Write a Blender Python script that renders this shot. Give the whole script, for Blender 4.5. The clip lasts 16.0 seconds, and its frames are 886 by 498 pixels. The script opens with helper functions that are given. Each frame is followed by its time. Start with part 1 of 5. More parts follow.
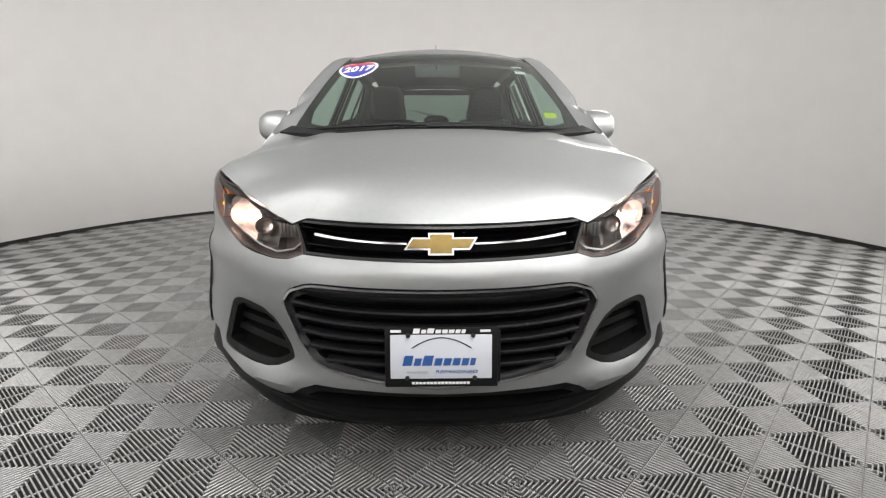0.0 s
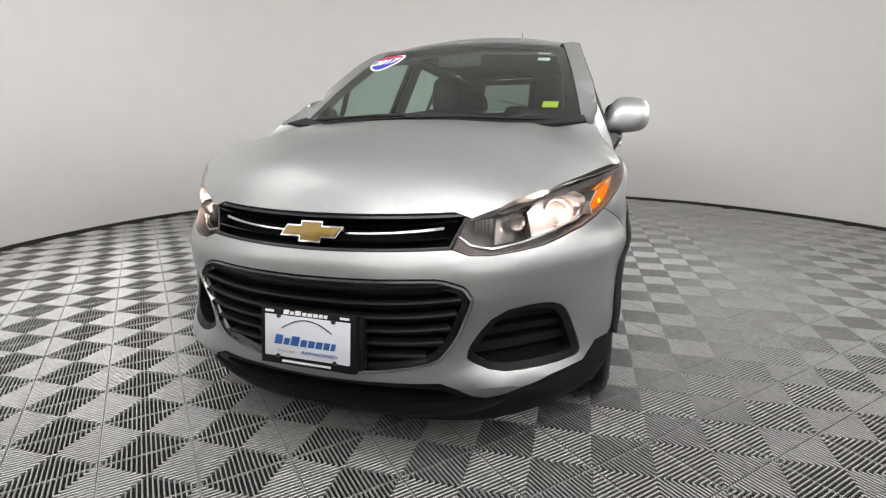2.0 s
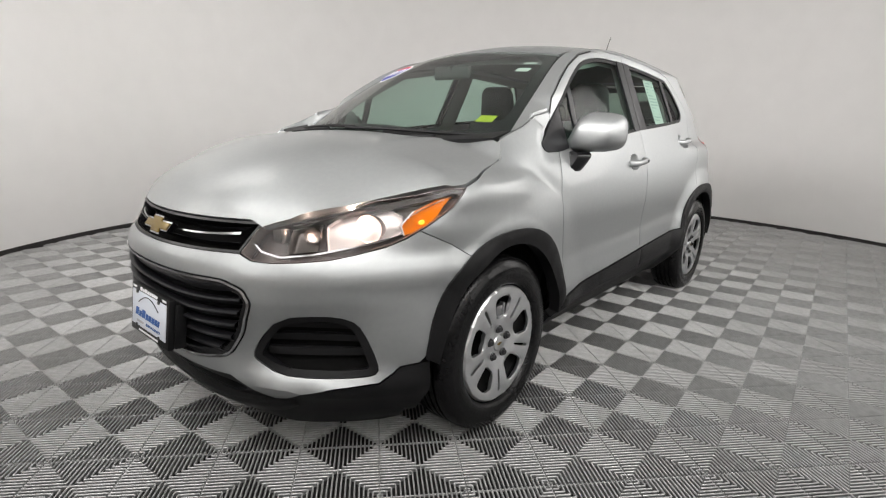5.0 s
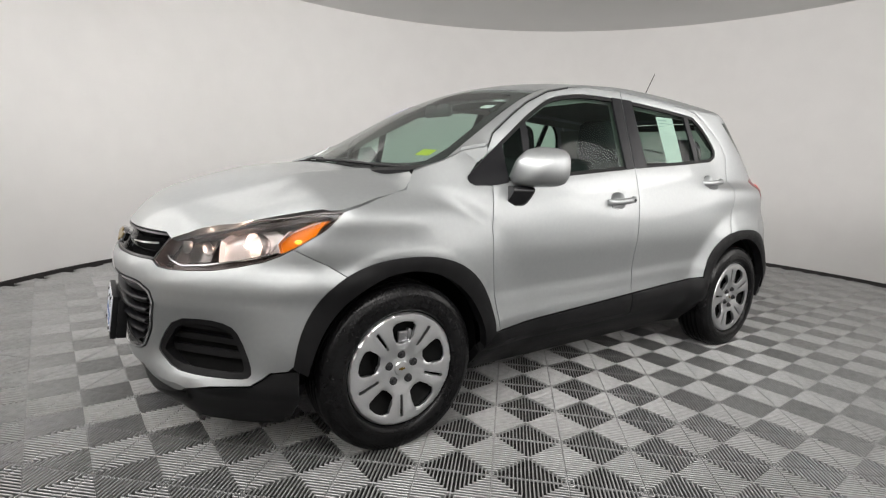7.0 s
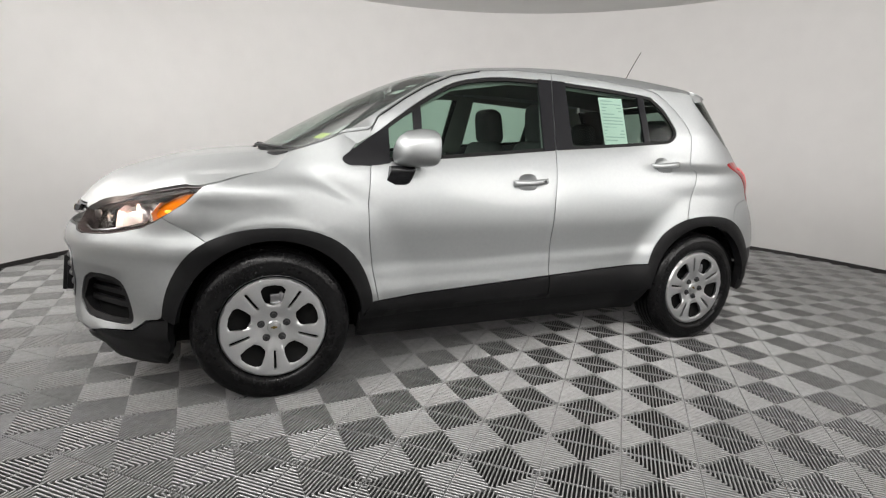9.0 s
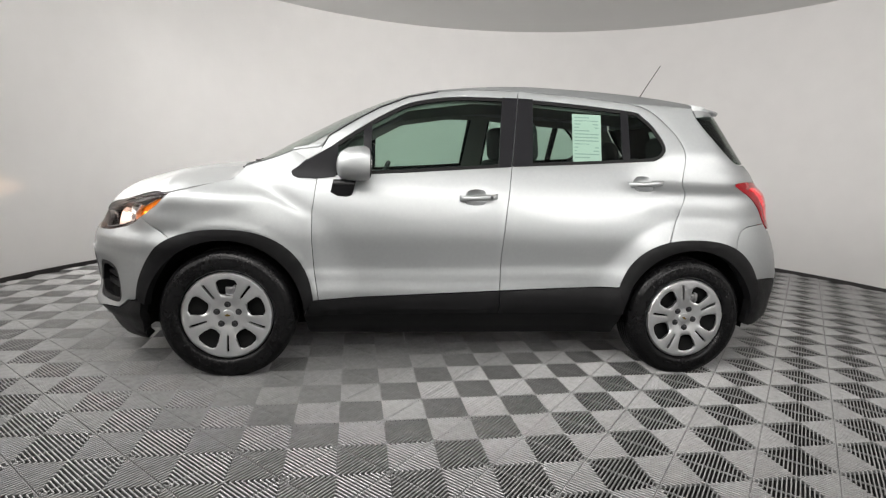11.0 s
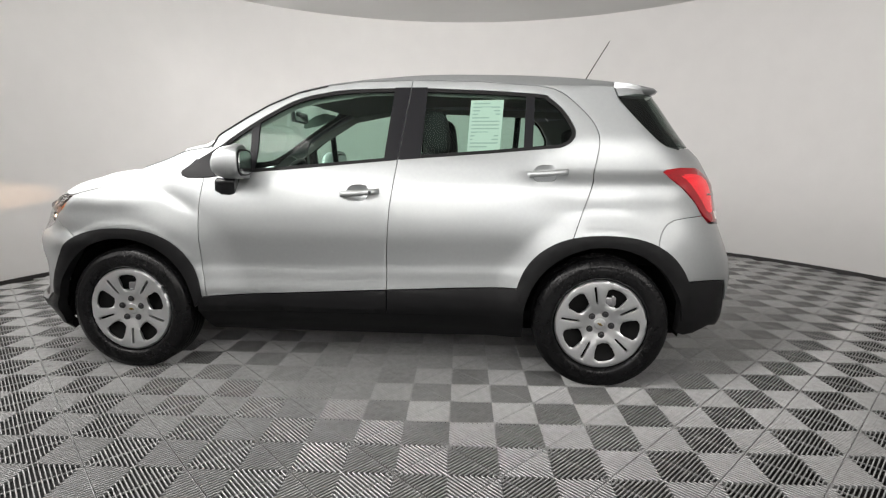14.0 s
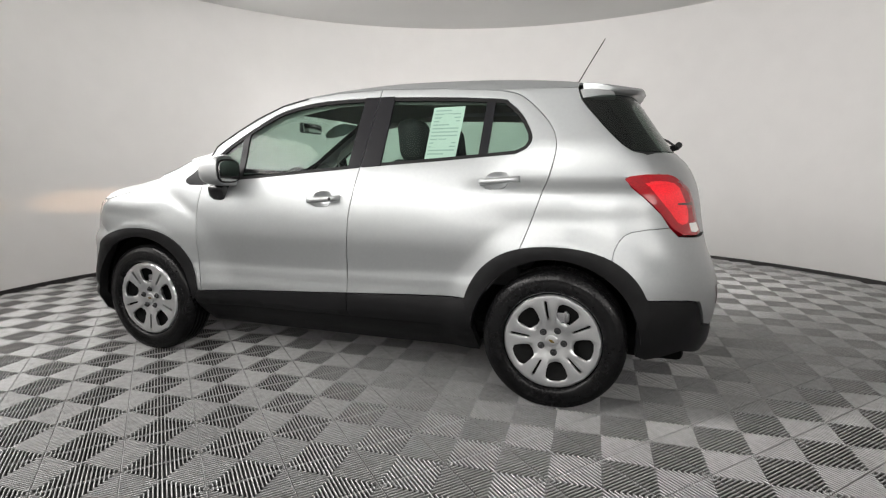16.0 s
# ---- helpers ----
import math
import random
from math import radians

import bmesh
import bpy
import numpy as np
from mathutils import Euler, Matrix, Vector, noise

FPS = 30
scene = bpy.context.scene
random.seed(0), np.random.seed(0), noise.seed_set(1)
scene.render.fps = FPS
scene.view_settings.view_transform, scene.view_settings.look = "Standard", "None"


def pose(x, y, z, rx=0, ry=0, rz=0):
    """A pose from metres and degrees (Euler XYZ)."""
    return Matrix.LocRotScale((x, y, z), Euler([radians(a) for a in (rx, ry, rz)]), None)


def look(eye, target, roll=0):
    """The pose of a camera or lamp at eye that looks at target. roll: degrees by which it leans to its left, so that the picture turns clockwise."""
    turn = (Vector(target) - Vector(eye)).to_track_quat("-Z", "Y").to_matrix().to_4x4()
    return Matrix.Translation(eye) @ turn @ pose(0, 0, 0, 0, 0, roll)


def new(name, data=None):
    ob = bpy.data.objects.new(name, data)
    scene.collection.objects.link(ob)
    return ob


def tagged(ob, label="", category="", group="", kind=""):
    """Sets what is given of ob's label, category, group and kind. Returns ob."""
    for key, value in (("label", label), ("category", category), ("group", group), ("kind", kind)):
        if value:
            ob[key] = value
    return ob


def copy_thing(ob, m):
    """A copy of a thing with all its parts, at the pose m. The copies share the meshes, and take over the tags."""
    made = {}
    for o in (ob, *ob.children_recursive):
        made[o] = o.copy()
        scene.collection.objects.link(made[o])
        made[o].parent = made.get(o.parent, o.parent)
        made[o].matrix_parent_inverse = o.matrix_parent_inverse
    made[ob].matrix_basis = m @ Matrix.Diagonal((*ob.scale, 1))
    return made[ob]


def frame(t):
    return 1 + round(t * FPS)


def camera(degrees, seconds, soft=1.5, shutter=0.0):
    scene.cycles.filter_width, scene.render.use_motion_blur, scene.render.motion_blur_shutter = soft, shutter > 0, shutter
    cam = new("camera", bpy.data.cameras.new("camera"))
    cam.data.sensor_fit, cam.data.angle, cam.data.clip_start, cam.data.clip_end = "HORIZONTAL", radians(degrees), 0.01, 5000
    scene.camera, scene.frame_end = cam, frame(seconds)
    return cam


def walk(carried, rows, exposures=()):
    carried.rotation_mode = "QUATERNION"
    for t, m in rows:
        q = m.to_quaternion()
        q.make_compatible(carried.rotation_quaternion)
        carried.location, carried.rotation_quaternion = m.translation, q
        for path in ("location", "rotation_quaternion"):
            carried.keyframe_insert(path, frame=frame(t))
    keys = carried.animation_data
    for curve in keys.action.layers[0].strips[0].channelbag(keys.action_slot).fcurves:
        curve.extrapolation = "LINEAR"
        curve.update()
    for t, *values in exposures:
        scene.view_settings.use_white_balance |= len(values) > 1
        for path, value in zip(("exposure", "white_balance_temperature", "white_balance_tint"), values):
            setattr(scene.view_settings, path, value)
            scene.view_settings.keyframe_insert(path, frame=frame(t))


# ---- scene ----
from mathutils.geometry import delaunay_2d_cdt

cam = camera(81.73, 16.0, 1.2)
PATH = [
    (0, (-0.017, -3.578, 1.101), (0.014, -1.626, 0.665), -0.08),
    (0.5, (0.229, -3.587, 1.099), (0.099, -1.644, 0.644), 0.54),
    (1, (0.438, -3.584, 1.092), (0.130, -1.656, 0.661), 0.20),
    (1.5, (0.629, -3.496, 1.094), (0.156, -1.599, 0.673), -0.53),
    (2, (0.826, -3.445, 1.098), (0.225, -1.595, 0.631), -0.26),
    (2.5, (1.077, -3.412, 1.123), (0.339, -1.605, 0.686), -0.13),
    (3, (1.238, -3.331, 1.106), (0.372, -1.579, 0.680), 0.28),
    (5.5, (2.071, -2.732, 1.157), (0.703, -1.340, 0.719), 2.12),
    (6, (2.257, -2.608, 1.154), (0.776, -1.323, 0.759), 2.78),
    (6.5, (2.393, -2.421, 1.150), (0.843, -1.214, 0.780), 2.82),
    (7, (2.519, -2.261, 1.150), (0.899, -1.135, 0.817), 2.53),
    (7.5, (2.757, -2.102, 1.164), (1.055, -1.096, 0.865), 2.09),
    (8, (2.894, -1.890, 1.158), (1.150, -0.979, 0.801), 2.21),
    (8.5, (2.979, -1.666, 1.169), (1.210, -0.820, 0.776), 2.26),
    (9, (3.160, -1.437, 1.154), (1.352, -0.677, 0.767), 2.11),
    (11.5, (3.595, -0.282, 1.169), (1.619, -0.144, 0.895), 3.02),
    (12, (3.637, -0.089, 1.126), (1.647, -0.001, 0.948), 4.43),
    (12.5, (3.648, 0.121, 1.122), (1.658, 0.133, 0.921), 4.21),
    (13, (3.477, 0.302, 1.160), (1.500, 0.277, 0.858), 2.67),
    (13.5, (3.421, 0.471, 1.156), (1.458, 0.412, 0.777), 0.94),
    (14, (3.446, 0.696, 1.157), (1.483, 0.521, 0.819), 0.34),
    (14.5, (3.435, 0.886, 1.148), (1.480, 0.608, 0.831), -0.62),
    (15, (3.360, 1.112, 1.155), (1.421, 0.704, 0.887), -1.36),
    (15.5, (3.321, 1.357, 1.144), (1.415, 0.817, 0.867), -0.36),
    (16, (3.262, 1.564, 1.165), (1.397, 0.913, 0.849), -0.08),
]
walk(cam, [(t, look(eye, target, roll)) for t, eye, target, roll in PATH], [(0, 0.14), (2.5, 0.02), (5.5, 0.0), (9, 0.0), (12.5, 0.0), (13.5, 0.04), (16, 0.06)])

# ---- light ----
world = bpy.data.worlds.new("world")
world.use_nodes = True
world.node_tree.nodes["Background"].inputs[0].default_value = (0.5, 0.5, 0.5, 1)
world.node_tree.nodes["Background"].inputs[1].default_value = 0.0
scene.world = world
scene.view_settings.exposure = 0.0

ROOM = (-0.09, 0.60)
ROOM_R = 4.46
CEIL = 3.17
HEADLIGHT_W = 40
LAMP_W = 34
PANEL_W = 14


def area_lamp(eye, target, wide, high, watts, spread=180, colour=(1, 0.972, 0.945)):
    data = bpy.data.lights.new("added_lamp", "AREA")
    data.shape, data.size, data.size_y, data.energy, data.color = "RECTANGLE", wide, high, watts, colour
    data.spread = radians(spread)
    ob = new("added_lamp", data)
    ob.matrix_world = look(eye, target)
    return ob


# unseen soft lamps added camera-side: row under the ceiling, tall panels before the wall
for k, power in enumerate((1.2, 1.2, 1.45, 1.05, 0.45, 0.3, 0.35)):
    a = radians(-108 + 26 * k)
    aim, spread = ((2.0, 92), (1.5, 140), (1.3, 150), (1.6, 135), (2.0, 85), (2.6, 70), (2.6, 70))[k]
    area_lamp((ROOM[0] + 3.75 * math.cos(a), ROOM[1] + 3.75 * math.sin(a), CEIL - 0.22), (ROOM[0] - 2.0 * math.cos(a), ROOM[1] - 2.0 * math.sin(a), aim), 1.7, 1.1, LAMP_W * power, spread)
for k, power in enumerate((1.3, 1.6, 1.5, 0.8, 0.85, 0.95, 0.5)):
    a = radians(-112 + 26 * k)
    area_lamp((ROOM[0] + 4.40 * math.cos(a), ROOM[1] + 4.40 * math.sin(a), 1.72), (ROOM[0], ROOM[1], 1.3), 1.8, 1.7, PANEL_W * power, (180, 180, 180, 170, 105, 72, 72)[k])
# one more unseen lamp, added to brighten the floor at the front right
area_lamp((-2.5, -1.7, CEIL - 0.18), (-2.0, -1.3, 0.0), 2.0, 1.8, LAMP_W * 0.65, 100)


def beam(x, y, z, watts):
    data = bpy.data.lights.new("headlight_beam", "SPOT")
    data.energy, data.color, data.spot_size, data.spot_blend, data.shadow_soft_size = watts, (1, 0.62, 0.36), radians(46), 0.6, 0.02
    ob = new("headlight_beam", data)
    ob.matrix_world = look((x, y, z), (x * 1.15, y - 2, z - 0.02)) @ Matrix.Diagonal((1.0, 0.18, 1.0, 1.0))


def filament(x, y, z, watts):
    data = bpy.data.lights.new("headlight_filament", "POINT")
    data.energy, data.color, data.shadow_soft_size = watts, (1, 0.74, 0.60), 0.008
    new("headlight_filament", data).matrix_world = pose(x, y, z)


# ---- materials ----
def mat(name, colour, rough=0.5, metal=0.0, coat=0.0, grain=0.0, size=60.0, bump=0.0, spec=0.5, ior=1.5, vary=0.0, emit=None, power=0.0, island=False):
    m = bpy.data.materials.new(name)
    m.use_nodes = True
    n, l = m.node_tree.nodes, m.node_tree.links
    b = n["Principled BSDF"]
    b.inputs["Base Color"].default_value = (*colour, 1)
    b.inputs["Roughness"].default_value, b.inputs["Metallic"].default_value = rough, metal
    b.inputs["Coat Weight"].default_value, b.inputs["Coat Roughness"].default_value = coat, 0.06
    b.inputs["Specular IOR Level"].default_value, b.inputs["IOR"].default_value = spec, ior
    if emit:
        b.inputs["Emission Color"].default_value, b.inputs["Emission Strength"].default_value = (*emit, 1), power
    if grain or bump:
        co = n.new("ShaderNodeTexCoord")
        fine, broad = n.new("ShaderNodeTexNoise"), n.new("ShaderNodeTexNoise")
        fine.inputs["Scale"].default_value, broad.inputs["Scale"].default_value = size, size * 0.06
        fine.inputs["Detail"].default_value = broad.inputs["Detail"].default_value = 4
        both = n.new("ShaderNodeMath")
        both.operation = "ADD"
        for k, t in enumerate((fine, broad)):
            l.new(co.outputs["Object"], t.inputs["Vector"])
            l.new(t.outputs["Fac"], both.inputs[k])
        if grain:
            ramp = n.new("ShaderNodeMapRange")
            ramp.inputs["From Min"].default_value, ramp.inputs["From Max"].default_value = 0.7, 1.3
            ramp.inputs["To Min"].default_value, ramp.inputs["To Max"].default_value = 1 - grain, 1 + grain
            l.new(both.outputs[0], ramp.inputs["Value"])
            mix = n.new("ShaderNodeVectorMath")
            mix.operation = "SCALE"
            mix.inputs[0].default_value = colour
            last = ramp.outputs["Result"]
            if vary:
                info, times, up = n.new("ShaderNodeObjectInfo"), n.new("ShaderNodeMath"), n.new("ShaderNodeMapRange")
                up.inputs["To Min"].default_value, up.inputs["To Max"].default_value = 1 - vary, 1 + vary
                times.operation = "MULTIPLY"
                l.new(info.outputs["Random"], up.inputs["Value"])
                l.new(up.outputs["Result"], times.inputs[0])
                l.new(last, times.inputs[1])
                last = times.outputs[0]
            l.new(last, mix.inputs["Scale"])
            l.new(mix.outputs["Vector"], b.inputs["Base Color"])
        if bump:
            bp = n.new("ShaderNodeBump")
            bp.inputs["Strength"].default_value, bp.inputs["Distance"].default_value = bump, 0.002
            l.new(fine.outputs["Fac"], bp.inputs["Height"])
            l.new(bp.outputs["Normal"], b.inputs["Normal"])
    return m


def clear(name, tint, base=0.05, grow=5.0):
    """A thin pane: tinted see-through with a mirror gloss that grows at grazing angles."""
    m = bpy.data.materials.new(name)
    m.use_nodes = True
    n, l = m.node_tree.nodes, m.node_tree.links
    n.remove(n["Principled BSDF"])
    out, mix, thin, gloss, fr = n["Material Output"], n.new("ShaderNodeMixShader"), n.new("ShaderNodeBsdfTransparent"), n.new("ShaderNodeBsdfGlossy"), n.new("ShaderNodeLayerWeight")
    thin.inputs["Color"].default_value = (*tint, 1)
    gloss.inputs["Roughness"].default_value = 0.0
    fr.inputs["Blend"].default_value = 0.5
    power, scale = n.new("ShaderNodeMath"), n.new("ShaderNodeMath")
    power.operation, power.inputs[1].default_value = "POWER", grow
    scale.operation, scale.inputs[1].default_value, scale.inputs[2].default_value = "MULTIPLY_ADD", 0.9, base
    l.new(fr.outputs["Facing"], power.inputs[0])
    l.new(power.outputs[0], scale.inputs[0])
    l.new(scale.outputs[0], mix.inputs[0])
    l.new(thin.outputs[0], mix.inputs[1])
    l.new(gloss.outputs[0], mix.inputs[2])
    l.new(mix.outputs[0], out.inputs["Surface"])
    return m


PAINT = mat("silver_paint", (0.352, 0.366, 0.369), 0.46, 0.88, 0.5, grain=0.03, size=900)
CLAD = mat("black_plastic", (0.008, 0.008, 0.0085), 0.46, grain=0.2, size=300, bump=0.25, spec=0.16)
GLOSS_BLACK = mat("gloss_black", (0.006, 0.006, 0.007), 0.26, spec=0.45)
PIANO = mat("pillar_black", (0.010, 0.010, 0.0115), 0.32, spec=0.14)
DARK = mat("underbody_black", (0.005, 0.005, 0.005), 0.8, grain=0.2, size=40, spec=0.06)
RUBBER = mat("tyre_rubber", (0.006, 0.006, 0.0064), 0.27, 0.0, 0.18, grain=0.5, size=60, bump=1.0, spec=0.12)
SEAL = mat("rubber_seal", (0.008, 0.008, 0.008), 0.55, spec=0.15)
CHROME = mat("chrome", (0.50, 0.50, 0.51), 0.14, 1.0)
COVER = mat("wheel_cover_silver", (0.72, 0.73, 0.74), 0.30, 0.95, 0.15, grain=0.04, size=200)
BOWL = mat("reflector_chrome", (0.82, 0.75, 0.73), 0.33, 1.0)
SMOKE = mat("smoked_chrome", (0.22, 0.20, 0.19), 0.22, 1.0)
HOUSING = mat("lamp_housing", (0.12, 0.092, 0.086), 0.22, spec=0.5)
BROW = mat("brown_black_bezel", (0.016, 0.010, 0.009), 0.35, spec=0.2)
CALIPER = mat("grey_casting", (0.32, 0.32, 0.33), 0.30, 0.9, grain=0.2, size=200)
STEEL = mat("black_steel", (0.008, 0.008, 0.008), 0.65, 0.0, spec=0.12)
NUT = mat("grey_nut", (0.05, 0.05, 0.053), 0.4, 0.6)
GOLD = mat("gold_enamel", (0.21, 0.14, 0.03), 0.34, 0.7, 0.4, grain=0.1, size=80)
AMBER = mat("amber_lens", (0.80, 0.19, 0.002), 0.3, 0.0, 0.0, grain=0.2, size=120, spec=0.15, emit=(1.0, 0.25, 0.0), power=0.10)
AMBER_GLOW = mat("amber_bulb", (0.95, 0.4, 0.02), 0.2, emit=(1.0, 0.45, 0.04), power=1.6)
RED = mat("red_lens", (0.26, 0.003, 0.008), 0.16, 0.0, 0.35, grain=0.25, size=90)
RED_BRIGHT = mat("red_reflector", (0.50, 0.006, 0.014), 0.18, 0.0, 0.4, grain=0.35, size=140, bump=0.5, emit=(1.0, 0.02, 0.03), power=0.28)
RED_DARK = mat("dark_red_lens", (0.05, 0.002, 0.004), 0.15, 0.0, 0.8)
WHITE_LENS = mat("white_lens", (0.75, 0.75, 0.72), 0.15, coat=0.5)
BULB = mat("bulb_glow", (1, 0.9, 0.8), 0.3, emit=(1.0, 0.70, 0.54), power=70.0)
GLASS = clear("green_tinted_glass", (0.60, 0.74, 0.67), 0.02, 8.0)
SCREEN = clear("windshield_glass", (0.62, 0.74, 0.68), 0.03, 3.7)
DARK_GLASS = clear("dark_tinted_glass", (0.30, 0.36, 0.33))
LENS = clear("clear_lens", (0.92, 0.92, 0.92), 0.03, 8.0)
TRIM = mat("charcoal_trim", (0.025, 0.025, 0.027), 0.6, grain=0.15, size=250, bump=0.2)
FABRIC = mat("charcoal_fabric", (0.022, 0.022, 0.024), 0.9, grain=0.15, size=160, bump=0.12)
LINER = mat("grey_headliner", (0.22, 0.22, 0.21), 0.9, grain=0.06, size=300)
PAPER = mat("white_paper", (0.62, 0.60, 0.60), 0.8, grain=0.03, size=40)
INK = mat("grey_ink", (0.40, 0.40, 0.41), 0.8)
BLUE = mat("blue_print", (0.02, 0.03, 0.28), 0.5)
PLATE_BLUE = mat("plate_blue", (0.02, 0.09, 0.30), 0.5)
REDP = mat("red_print", (0.55, 0.02, 0.03), 0.5)
YELLOW = mat("yellow_green_sticker", (0.40, 0.45, 0.02), 0.6)
WHITE = mat("white_print", (0.82, 0.82, 0.84), 0.5)
PLATE = mat("plate_white", (0.60, 0.63, 0.69), 0.45)
WALL = mat("white_wall", (0.80, 0.79, 0.78), 0.7, grain=0.022, size=4)
CEILM = mat("white_ceiling", (0.74, 0.74, 0.73), 0.85, grain=0.012, size=3)
BASE = mat("black_skirting", (0.015, 0.013, 0.013), 0.5)
TILE = mat("grey_tile_plastic", (0.34, 0.342, 0.343), 0.22, grain=0.16, size=30, vary=0.06, spec=0.9, ior=2.0)
SUBFLOOR = mat("dark_subfloor", (0.012, 0.012, 0.012), 0.8, grain=0.2, size=10)


# ---- mesh helpers ----
def finish(name, bm, material, parent=None, label="", angle=35):
    me = bpy.data.meshes.new(name)
    bm.normal_update()
    bm.to_mesh(me)
    bm.free()
    for p in me.polygons:
        p.use_smooth = True
    me.set_sharp_from_angle(angle=radians(angle))
    me.materials.append(material)
    ob = new(name, me)
    if parent:
        ob.parent = parent
        ob.matrix_parent_inverse = parent.matrix_world.inverted()
    if label:
        ob["label"] = label
    return ob


def part(name, bm, material, parent, label="", angle=35):
    return finish(name, bm, material, parent, label, angle)


def box(bm, x0, x1, y0, y1, z0, z1, bevel=0.0, seg=2):
    r = bmesh.ops.create_cube(bm, size=1, matrix=Matrix.LocRotScale(((x0 + x1) / 2, (y0 + y1) / 2, (z0 + z1) / 2), None, (abs(x1 - x0), abs(y1 - y0), abs(z1 - z0))))
    vs = r["verts"]
    if bevel:
        es = list({e for v in vs for e in v.link_edges})
        out = bmesh.ops.bevel(bm, geom=vs + es, offset=bevel, segments=seg, affect="EDGES", profile=0.5)
        vs = out["verts"]
    return vs


def lathe(bm, profile, n=72, axis="x", flat=None):
    """Turn (radius, along) points round an axis through the origin."""
    rings = []
    for k in range(n):
        a = math.tau * k / n
        ring = []
        for r, x in profile:
            p = (x, r * math.cos(a), r * math.sin(a))
            if flat is not None and p[2] < flat:
                p = (p[0], p[1], flat)
            ring.append(bm.verts.new(p))
        rings.append(ring)
    for k in range(n):
        a, b = rings[k], rings[(k + 1) % n]
        for i in range(len(profile) - 1):
            bm.faces.new((a[i], b[i], b[i + 1], a[i + 1]))


def tube(bm, pts, r, n=8, taper=1.0):
    """A round bar along points."""
    pts = [Vector(p) for p in pts]
    rings = []
    for i, p in enumerate(pts):
        d = (pts[min(i + 1, len(pts) - 1)] - pts[max(i - 1, 0)]).normalized()
        side = d.cross((0, 0, 1)) if abs(d.z) < 0.95 else d.cross((1, 0, 0))
        side.normalize()
        up = side.cross(d)
        rr = r * (1 + (taper - 1) * i / (len(pts) - 1))
        rings.append([bm.verts.new(p + rr * (math.cos(math.tau * k / n) * side + math.sin(math.tau * k / n) * up)) for k in range(n)])
    for a, b in zip(rings, rings[1:]):
        for k in range(n):
            bm.faces.new((a[k], a[(k + 1) % n], b[(k + 1) % n], b[k]))
    bm.faces.new(rings[0][::-1])
    bm.faces.new(rings[-1])


def inside(p, poly):
    x, y = p
    c = False
    for (x0, y0), (x1, y1) in zip(poly, poly[1:] + poly[:1]):
        if (y0 > y) != (y1 > y) and x < (x1 - x0) * (y - y0) / (y1 - y0) + x0:
            c = not c
    return c


def resample(poly, step, closed=True):
    out = []
    ends = poly[1:] + poly[:1] if closed else poly[1:]
    for a, b in zip(poly, ends):
        n = max(1, math.ceil(math.dist(a, b) / step))
        out += [(a[0] + (b[0] - a[0]) * k / n, a[1] + (b[1] - a[1]) * k / n) for k in range(n)]
    return out if closed else out + [poly[-1]]


def rounded(poly, times=2, closed=True):
    """Cut corners, so that a rough outline becomes a smooth one."""
    for _ in range(times):
        out = []
        for a, b in zip(poly, poly[1:] + poly[:1] if closed else poly[1:]):
            out += [(a[0] * 0.75 + b[0] * 0.25, a[1] * 0.75 + b[1] * 0.25), (a[0] * 0.25 + b[0] * 0.75, a[1] * 0.25 + b[1] * 0.75)]
        poly = out if closed else [poly[0], *out, poly[-1]]
    return poly


def crisp(poly, k=0.2):
    """Round each corner a little and keep the straight edges between."""
    out = []
    for a, p, b in zip(poly[-1:] + poly[:-1], poly, poly[1:] + poly[:1]):
        a, b = [tuple(p[i] + (q[i] - p[i]) * k for i in (0, 1)) for q in (a, b)]
        out += [a, tuple(0.25 * a[i] + 0.5 * p[i] + 0.25 * b[i] for i in (0, 1)), b]
    return out


def inset(poly, d):
    """Move an outline inwards by d."""
    area = sum(a[0] * b[1] - b[0] * a[1] for a, b in zip(poly, poly[1:] + poly[:1]))
    sgn = 1 if area > 0 else -1
    out = []
    n = len(poly)
    for i in range(n):
        a, p, b = Vector(poly[i - 1]), Vector(poly[i]), Vector(poly[(i + 1) % n])
        u, v = (p - a), (b - p)
        if u.length < 1e-7 or v.length < 1e-7:
            out.append(tuple(p))
            continue
        u.normalize()
        v.normalize()
        nu, nv = Vector((-u.y, u.x)) * sgn, Vector((-v.y, v.x)) * sgn
        m = nu + nv
        m = m / max(m.length_squared, 0.5) * 2 if m.length > 1e-6 else nu
        out.append(tuple(p + m * d))
    return out


